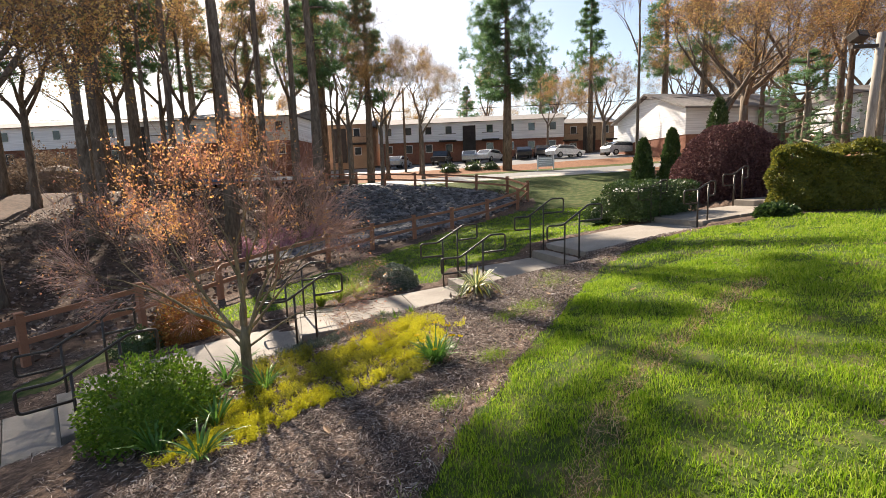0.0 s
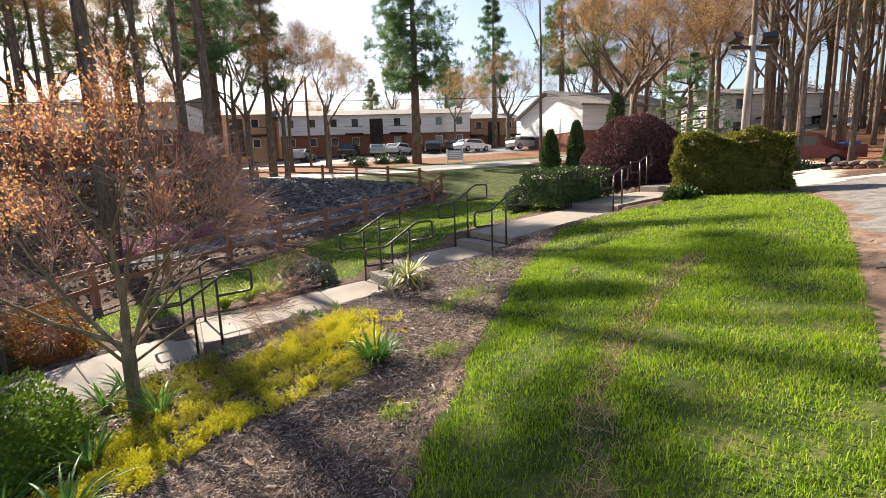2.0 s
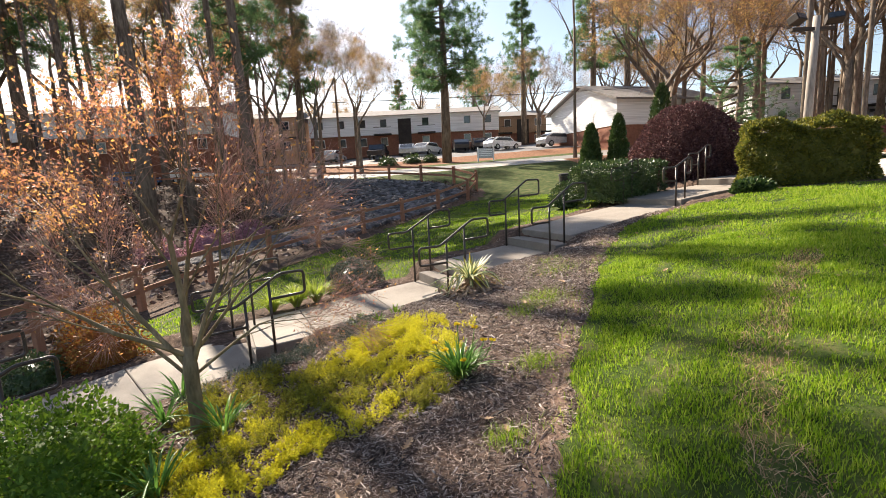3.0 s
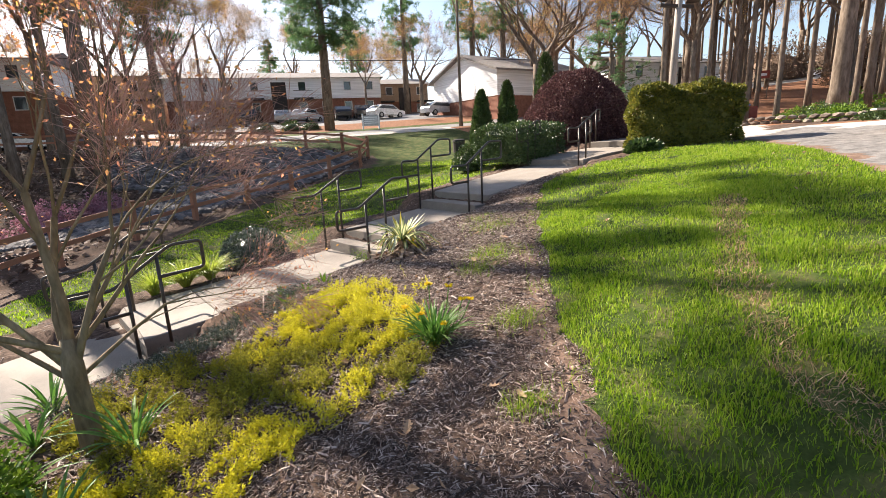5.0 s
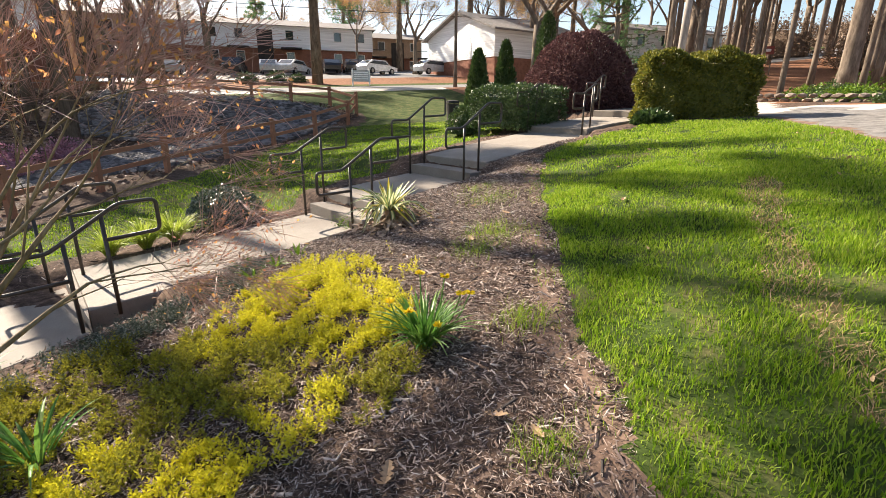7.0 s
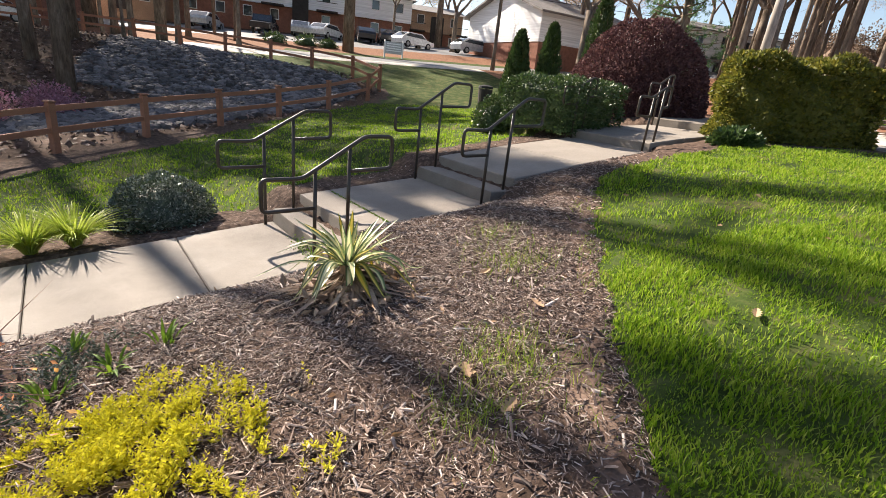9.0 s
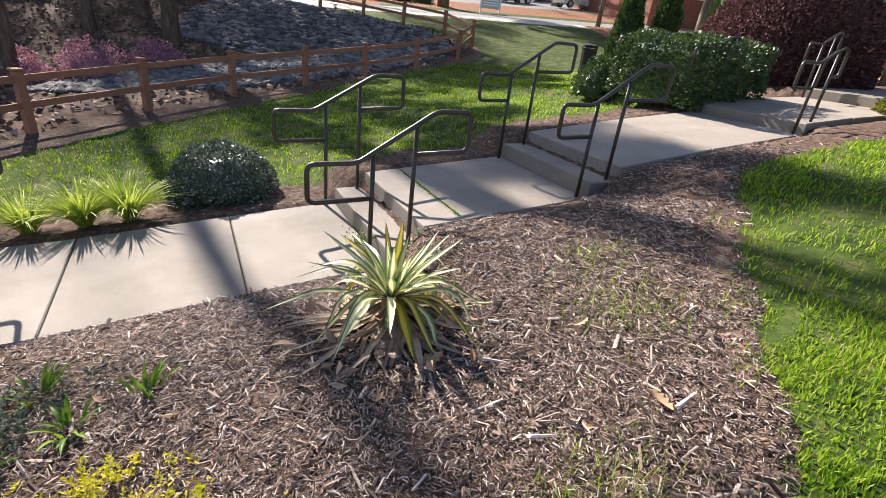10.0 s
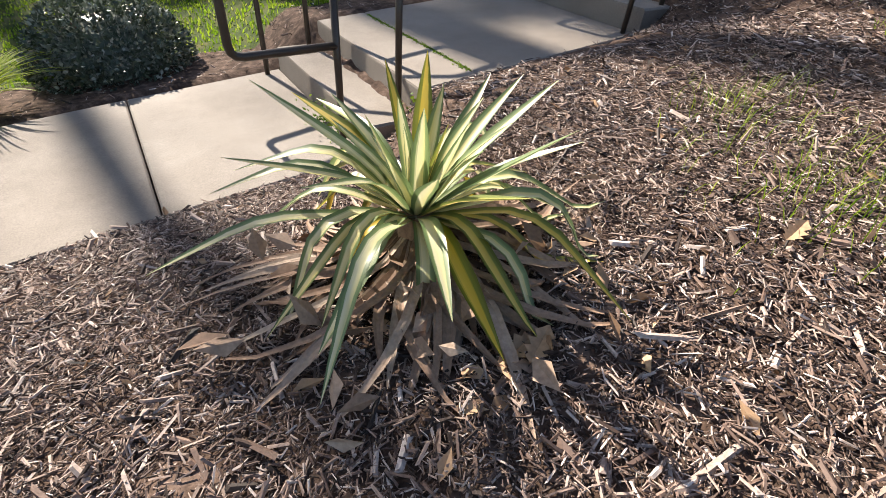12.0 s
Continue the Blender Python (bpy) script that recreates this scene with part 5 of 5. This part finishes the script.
def chips(p, size, wide=0.3):
    """Split-wood flakes lying at random tilts: thin wedges with a ridge, blunt at one end."""
    n = len(p)
    a, tilt, roll = RNG.uniform(0, 6.28, n), RNG.normal(0, 0.28, n), RNG.normal(0, 0.6, n)
    d = np.c_[np.cos(a) * np.cos(tilt), np.sin(a) * np.cos(tilt), np.sin(tilt)]
    s = unit(np.cross(d, [0, 0, 1.0]))
    u = np.cross(s, d)
    s, u = s * np.cos(roll)[:, None] + u * np.sin(roll)[:, None], u * np.cos(roll)[:, None] - s * np.sin(roll)[:, None]
    ln = (size * np.where(RNG.random(n) < 0.05, RNG.uniform(1.0, 1.8, n), RNG.uniform(0.2, 1.0, n) ** 1.2))[:, None]
    w = np.minimum(ln * RNG.uniform(0.1, wide, (n, 1)), 0.02)
    th = w * 0.25 + 0.0008
    c = p + np.array([0, 0, 0.006])
    v = np.stack([c - d * ln / 2 - s * w / 2, c - d * ln * 0.44 + s * w * 0.45, c + d * ln / 2 + s * w * 0.35, c + d * ln * 0.4 - s * w * 0.45, c - d * ln * 0.35 + u * th, c + d * ln * 0.35 + u * th], 1).reshape(-1, 3)
    k = np.arange(n)[:, None] * 6
    return v, np.concatenate([k + [0, 4, 1], k + [1, 4, 5], k + [1, 5, 2], k + [2, 5, 3], k + [3, 5, 4], k + [3, 4, 0]])


off_path = lambda x, y: near_line(x, y, CENTRE)[0] > 0.87
in_bed = lambda x, y: np.isin(zones(x, y), (0, 7)) & off_path(x, y)
b = Buf()
for n, x0, x1, y0, y1, size in ((60000, -1.8, 2.8, 5.6, 9.3, 0.05), (36000, -0.6, 2.2, 6.6, 8.6, 0.04), (26000, -3.5, 2.0, 1.5, 6.0, 0.06), (20000, -8, 6, 4, 14, 0.075), (16000, 2.2, 4.6, 8.4, 11.2, 0.06), (80000, -1.0, 2.4, 5.8, 8.8, 0.03), (60000, -2.2, 1.3, 2.4, 5.6, 0.045), (50000, -2.2, 1.3, 2.4, 5.6, 0.03)):
    p = scatter(n, x0, x1, y0, y1, in_bed)
    p = p[(zones(p[:, 0], p[:, 1]) == 0) | (RNG.random(len(p)) < 0.5)]
    q = put(p, RNG.uniform(-0.006, 0.016, len(p)) + 0.012 * np.clip(wobble(p[:, 0], p[:, 1], 19.0, 0.7), 0, 1))
    b.add(*chips(q, size * 0.85, 0.22))
p = scatter(4500, -2.4, 2.8, 2.6, 9.3, in_bed)
b.add(*chips(put(p, RNG.uniform(0.0, 0.014, len(p))), 0.085, 0.3))
p = scatter(1300, -1.8, 2.8, 5.4, 9.3, in_bed)
b.add(*chips(put(p, RNG.uniform(0.004, 0.018, len(p))), 0.13, 0.11))
stuff("mulch_chips", b, M_CHIP, "shredded brown and grey bark mulch chips", "mulch")

# lawn
DRY_TRACK = np.array([(1.2, 2.5, 0), (1.65, 3.5, 0), (2.25, 4.4, 0), (3.3, 5.45, 0), (4.0, 6.1, 0)])
lawn_keep = lambda x, y: (zones(x, y) == 1)
b = Buf()
for n, x0, x1, y0, y1, hgt, wid in ((150000, 0.0, 5.0, 2.0, 7.5, 0.058, 0.006), (90000, -0.5, 9.0, 5.0, 12.0, 0.058, 0.009), (40000, 4.0, 12.0, 0.5, 9, 0.058, 0.01), (110000, -6, 8, 9, 24, 0.06, 0.017), (26000, -1, 5, 0.6, 2.5, 0.058, 0.006)):
    p = scatter(n, x0, x1, y0, y1, lawn_keep)
    thin = 0.5 + 0.5 * wobble(p[:, 0], p[:, 1], 2.1, 3.0)
    track = near_line(p[:, 0], p[:, 1], DRY_TRACK)[0] + 0.06 * wobble(p[:, 0], p[:, 1], 7.0)
    p = p[RNG.random(len(p)) < (0.6 + 0.4 * thin) * np.where(track < 0.11, 0.3, 1.0) * np.where(wobble(p[:, 0], p[:, 1], 3.3, 5.0) > 0.62, 0.45, 1.0)]
    b.blades(put(p, -0.005), RNG.normal(0, 0.35, (len(p), 2)), hgt * RNG.uniform(0.45, 1.2, len(p)) * (0.85 + 0.35 * wobble(p[:, 0], p[:, 1], 6.0, 2.0) + 0.25 * wobble(p[:, 0], p[:, 1], 15.0, 1.0)), wid)
p = scatter(60000, 0.2, 5, 2, 8, lambda x, y: lawn_keep(x, y) & (near_line(x, y, DRY_TRACK)[0] + 0.06 * wobble(x, y, 7.0) < 0.14))
straw = Buf().blades(put(p[:3200], 0.004), RNG.normal(0, 1.3, (len(p[:3200]), 2)), 0.035 * RNG.uniform(0.5, 1.3, len(p[:3200])), 0.005)
stuff("dry_thatch", straw, M_DRY, "dry straw-coloured thatch along a worn line in the lawn", "dry grass")
stuff("lawn_grass", b, M_BLADE, "bright spring-green lawn grass with thin patches", "grass")
b = Buf()
for cx, cy, r, n in ((1.25, 6.5, 0.26, 420), (1.7, 7.6, 0.28, 260), (0.95, 6.2, 0.2, 240), (1.75, 8.2, 0.25, 120), (0.35, 3.9, 0.12, 250), (0.75, 4.9, 0.15, 300)):
    p = np.c_[RNG.normal(cx, r * 0.6, n), RNG.normal(cy, r * 0.6, n)]
    b.blades(put(p), RNG.normal(0, 0.5, (n, 2)), 0.1 * RNG.uniform(0.4, 1.2, n), 0.003)
p = scatter(60000, -0.6, 3.6, 2.2, 9.2, lambda x, y: (near_line(x, y, LAWN_EDGE)[0] < 0.16) & (RNG.random(len(x)) < 0.35 * np.clip(0.4 + wobble(x, y, 8.0, 4.0), 0, 1)))
b.blades(put(p), RNG.normal(0, 0.6, (len(p), 2)), 0.06 * RNG.uniform(0.4, 1.3, len(p)), 0.005)
stuff("weed_tufts", b, M_BLADE, "fine green weed tufts sprouting through the mulch", "weeds")


def sedum(mat, label, keep, n, x0, x1, y0, y1, tall=1.0, leaf=0.027):
    """Upright bottle-brush shoots in tufts, with gaps between them."""
    p = scatter(n, x0, x1, y0, y1, keep)
    gap = wobble(p[:, 0], p[:, 1], 13.0, 1.0) + 0.7 * wobble(p[:, 0], p[:, 1], 29.0, 2.0)
    p = p[gap > RNG.uniform(-0.4, 0.35, len(p))]
    m = len(p)
    lift = tall * (0.055 + 0.03 * wobble(p[:, 0], p[:, 1], 5.0, 1.0) + 0.045 * wobble(p[:, 0], p[:, 1], 17.0, 2.0) + 0.04 * RNG.random(m))
    q = put(p)
    lean = RNG.normal(0, 0.3, (m, 2)) * lift[:, None]
    b = Buf()
    for k in range(12):
        f = (k + 1) / 12
        c = q + np.c_[lean * f, lift * f]
        a = k * 2.4 + RNG.uniform(0, 6.28, m)
        d = np.c_[np.cos(a), np.sin(a), np.full(m, 0.35 + 0.7 * f)]
        b.leaves(c, d, leaf * RNG.uniform(0.7, 1.25, m) * (1.1 - 0.35 * f), 0.4, 0.12)
    stuff("sedum_carpet", b, mat, label, "ground cover")


def bed(cx, cy, rx, ry, turn):
    c, s = math.cos(radians(turn)), math.sin(radians(turn))
    return lambda x, y: (((x - cx) * c + (y - cy) * s) / rx) ** 2 + ((-(x - cx) * s + (y - cy) * c) / ry) ** 2 + 0.4 * wobble(x, y, 4.5, 0.5) + 0.3 * wobble(x, y, 11.0, 1.5) < 1 + 0.22 * RNG.normal(size=np.shape(x))


yellow = [bed(-0.5, 6.05, 0.72, 0.62, 20), bed(-0.25, 5.45, 0.42, 0.4, 60), bed(-0.95, 4.42, 0.66, 0.24, 30), bed(-1.7, 3.85, 0.55, 0.3, 35), bed(-1.75, 4.6, 0.4, 0.22, 30)]
olive = [bed(-0.45, 4.8, 0.55, 0.38, 15), bed(-1.25, 5.2, 0.85, 0.5, 25), bed(-2.0, 5.55, 0.6, 0.4, 40), bed(-1.7, 4.5, 0.6, 0.5, 30), bed(-1.1, 5.7, 0.5, 0.35, 30)]
in_yellow = lambda x, y: np.any([f(x, y) for f in yellow], 0)
in_olive = lambda x, y: np.any([f(x, y) for f in olive], 0)
sedum(M_SEDUM, "bright yellow-green stonecrop carpet in the bed", in_yellow, 42000, -2.6, 0.6, 3.2, 6.95)
sedum(M_SEDUMDARK, "olive and brown stonecrop carpet in the bed", lambda x, y: in_olive(x, y) & ~in_yellow(x, y), 36000, -3.2, 0.6, 3.2, 6.8)
sedum(M_HOLLY, "grey-green creeping ground cover along the walk", lambda x, y: bed(-1.7, 6.5, 1.1, 0.4, 38)(x, y) & off_path(x, y), 12000, -3.2, 0.2, 5, 8, 1.2)

# fallen leaves
p = np.r_[scatter(700, -3, 3, 3, 9, in_bed)[:200], np.c_[RNG.normal(0.6, 0.25, 70), RNG.normal(7.55, 0.22, 70)], scatter(60, 1.5, 7, 3, 9, lawn_keep)[:24]]
b = Buf()
q = put(p, 0.015)
b.leaves(q, np.c_[RNG.normal(size=(len(q), 2)), RNG.uniform(-0.1, 0.5, len(q))], RNG.uniform(0.035, 0.085, len(q)), 0.45, 0.3)
stuff("fallen_leaves", b, M_DRY, "curled tan oak leaves lying on mulch and lawn", "fallen leaves")
p = scatter(26000, -30, 4, 8, 36, lambda x, y: np.isin(zones(x, y), (2,)) & (ground_z(x, y) < 5))
b = Buf().leaves(put(p, 0.02), np.c_[RNG.normal(size=(len(p), 2)), RNG.uniform(-0.1, 0.4, len(p))], RNG.uniform(0.08, 0.2, len(p)), 0.7, 0.25)
stuff("woodland_leaf_litter", b, M_LITTERLEAF, "brown fallen leaves across the basin floor", "fallen leaves")

def oak_leaf(length):
    """A curled, lobed dry leaf lying on the ground, with a midrib fold."""
    f = np.linspace(0, 1, 10)
    half = length * np.array([0.02, 0.1, 0.2, 0.1, 0.26, 0.13, 0.24, 0.11, 0.14, 0.0])
    curl = length * RNG.uniform(0.1, 0.3)
    z = curl * (f - 0.5) ** 2 * 2 + 0.012
    left, mid, right = np.c_[f * length, half, z + half * 0.5], np.c_[f * length, 0 * f, z], np.c_[f * length, -half, z + half * RNG.uniform(0.2, 0.7)]
    t = []
    for k in range(9):
        t += [(k, 10 + k, 11 + k), (k, 11 + k, k + 1), (10 + k, 20 + k, 21 + k), (10 + k, 21 + k, 11 + k)]
    return np.r_[left, mid, right], np.array(t)


spots = [(1.19, 7.53), (1.49, 7.55), (0.75, 7.37), (0.62, 7.3), (1.0, 6.4), (1.15, 6.2), (3.6, 5.2), (4.2, 6.6), (0.42, 3.85), (0.36, 3.95), (1.6, 6.9), (0.2, 4.2), (-0.6, 3.6), (-0.3, 4.0), (2.6, 6.4), (-0.5, 5.0), (-0.9, 5.35), (0.9, 7.9), (1.9, 7.5)]
for x, y in spots:
    vs, ts = oak_leaf(RNG.uniform(0.07, 0.12))
    leaf = new("oak_leaf", Buf().add(vs, ts).mesh("oak_leaf", M_DRY))
    leaf.matrix_world = pose(x, y, gz(x, y) + 0.012, RNG.uniform(-12, 12), RNG.uniform(-12, 12), RNG.uniform(0, 360))
    tagged(leaf, "dry tan lobed oak leaf lying on the ground", "leaf", "scattered oak leaves")

# stones of the basin
def rock_mesh(seed):
    r = np.random.default_rng(seed)
    bm = bmesh.new()
    bmesh.ops.create_icosphere(bm, subdivisions=1, radius=1)
    for v in bm.verts:
        v.co = v.co * r.uniform(0.75, 1.15)
        v.co.z *= 0.65
    vs = np.array([v.co[:] for v in bm.verts])
    ts = np.array([[v.index for v in f.verts] for f in bm.faces])
    bm.free()
    return vs, ts


shapes = [rock_mesh(k) for k in range(5)]
p = scatter(9000, -10, 3, 17, 35, lambda x, y: zones(x, y) == 3)
q = put(p)
q = q[np.argsort(near_line(q[:, 0], q[:, 1], FENCE)[0] + 0.25 * q[:, 1])]
riprap = thing("riprap_bank", "grey riprap stones heaped along the basin's rim", "stones", "", (-3.0, 20.0, gz(-3.0, 20.0)))
pieces = [Buf().add(vs, ts).mesh("stone", M_RIPRAP) for vs, ts in shapes]
for c in q[:280]:
    st = new("stone", pieces[int(RNG.integers(0, 5))])
    st.parent = riprap
    st.matrix_local = Matrix.Translation(Vector(c) - riprap.location) @ pose(0, 0, 0, RNG.uniform(-20, 20), RNG.uniform(-20, 20), RNG.uniform(0, 360)) @ Matrix.Scale(RNG.uniform(0.1, 0.24), 4)
b = Buf()
for c in q[280:6500]:
    vs, ts = shapes[RNG.integers(0, 5)]
    a, k = RNG.uniform(0, 6.28), RNG.uniform(0.1, 0.24)
    R = np.array([[math.cos(a), -math.sin(a), 0], [math.sin(a), math.cos(a), 0], [0, 0, 1]])
    b.add(vs @ R.T * k + c, ts)
stuff("riprap_stones", b, M_PEBBLE, "grey riprap stones lining the drainage basin", "stones")

b = Buf()
n = 900
s = np.full(n, 4.88) + RNG.normal(0, 0.012, n)
t = N_RIGHT + 0.1 + (N_LEFT - N_RIGHT - 0.2) * RNG.random(n)
p = EX * s[:, None] + NX * t[:, None]
b.leaves(np.c_[p, np.full(n, -0.515)], RNG.normal(size=(n, 3)) * 0.5 + [0, 0, 0.8], 0.02, 0.6)
stuff("joint_moss", b, M_SHRUB, "yellow-green moss growing in the slab joint", "moss")

# low fieldstone edging beyond the drive
wall = thing("stone_edging", "low dry-laid tan fieldstone edging round a planting bed", "stone wall", "", (14.6, 15.2, gz(14.6, 15.2)))
stone_meshes = []
for k in range(5):
    vs, ts = rock_mesh(20 + k)
    stone_meshes.append(Buf().add(vs * [0.2, 0.15, 0.13], ts).mesh("stone", M_FIELDSTONE))
for row in range(2):
    for k in range(13):
        f = (k + 0.5 * (row % 2)) / 12
        x, y = 14.6 + 1.0 * f, 15.2 - 3.6 * f
        st = new("stone", stone_meshes[int(RNG.integers(0, 5))])
        st.parent = wall
        st.matrix_local = pose(x - 14.6 + RNG.normal(0, 0.02), y - 15.2, gz(x, y) - gz(14.6, 15.2) + 0.05 + 0.14 * row, 0, 0, RNG.uniform(0, 360))
for x, y, r, m, lab in ((16.4, 13.2, 0.7, M_SHRUB, "yellow-green low shrub in the bed beyond the drive"), (18.2, 12.2, 0.6, M_BARBERRY, "rust-coloured low shrub in the bed beyond the drive"), (17.6, 14.6, 0.8, M_HEDGE, "dark green low shrub in the bed beyond the drive"), (20.0, 12.6, 0.8, M_HEDGE, "dark green low shrub in the bed beyond the drive"), (15.6, 11.4, 0.55, M_HEDGE, "dark green low shrub in the bed beyond the drive"), (19.4, 16.4, 0.8, M_SHRUB, "yellow-green low shrub in the bed beyond the drive")):
    shrub(lab, "shrub", (x, y), (r * 1.3, r, r * 0.6), m, 0.07, 2200, name="bed_shrub", group="shrubs in the far bed", lump=0.2)

# small things on the walk
vs, ts = rock_mesh(41)
x, y = -0.33, 8.97
tagged(new("pebble", Buf().add(vs * 0.03 + [x, y, -1.035], ts).mesh("pebble", M_TRIM)), "small pale stone lying on the concrete walk", "stone")
stick = Buf().tube([(-0.28, 8.62, -1.0), (-0.18, 8.5, -0.93), (-0.05, 8.33, -0.9), (0.1, 8.15, -0.9)], [0.008, 0.012, 0.014, 0.01], 6)
tagged(part("stick", stick, M_TWIG), "short weathered stick leaning at the walk's edge", "stick")
b = Buf()
for cx, cy, cz, n in ((*walk_xy(4.07, 8.62), -0.88, 150), (*walk_xy(4.06, 8.85), -0.88, 110), (*walk_xy(4.42, 8.24), -0.72, 90)):
    p = np.c_[RNG.normal(cx, 0.05, n), RNG.normal(cy, 0.05, n), np.full(n, cz) + 0.16 * RNG.random(n) ** 2]
    b.leaves(p, RNG.normal(size=(n, 3)) + [0, 0, 0.6], RNG.uniform(0.015, 0.035, n), 0.6)
stuff("step_weeds", b, M_SHRUB, "small green weeds growing in the corner of a step", "weeds")
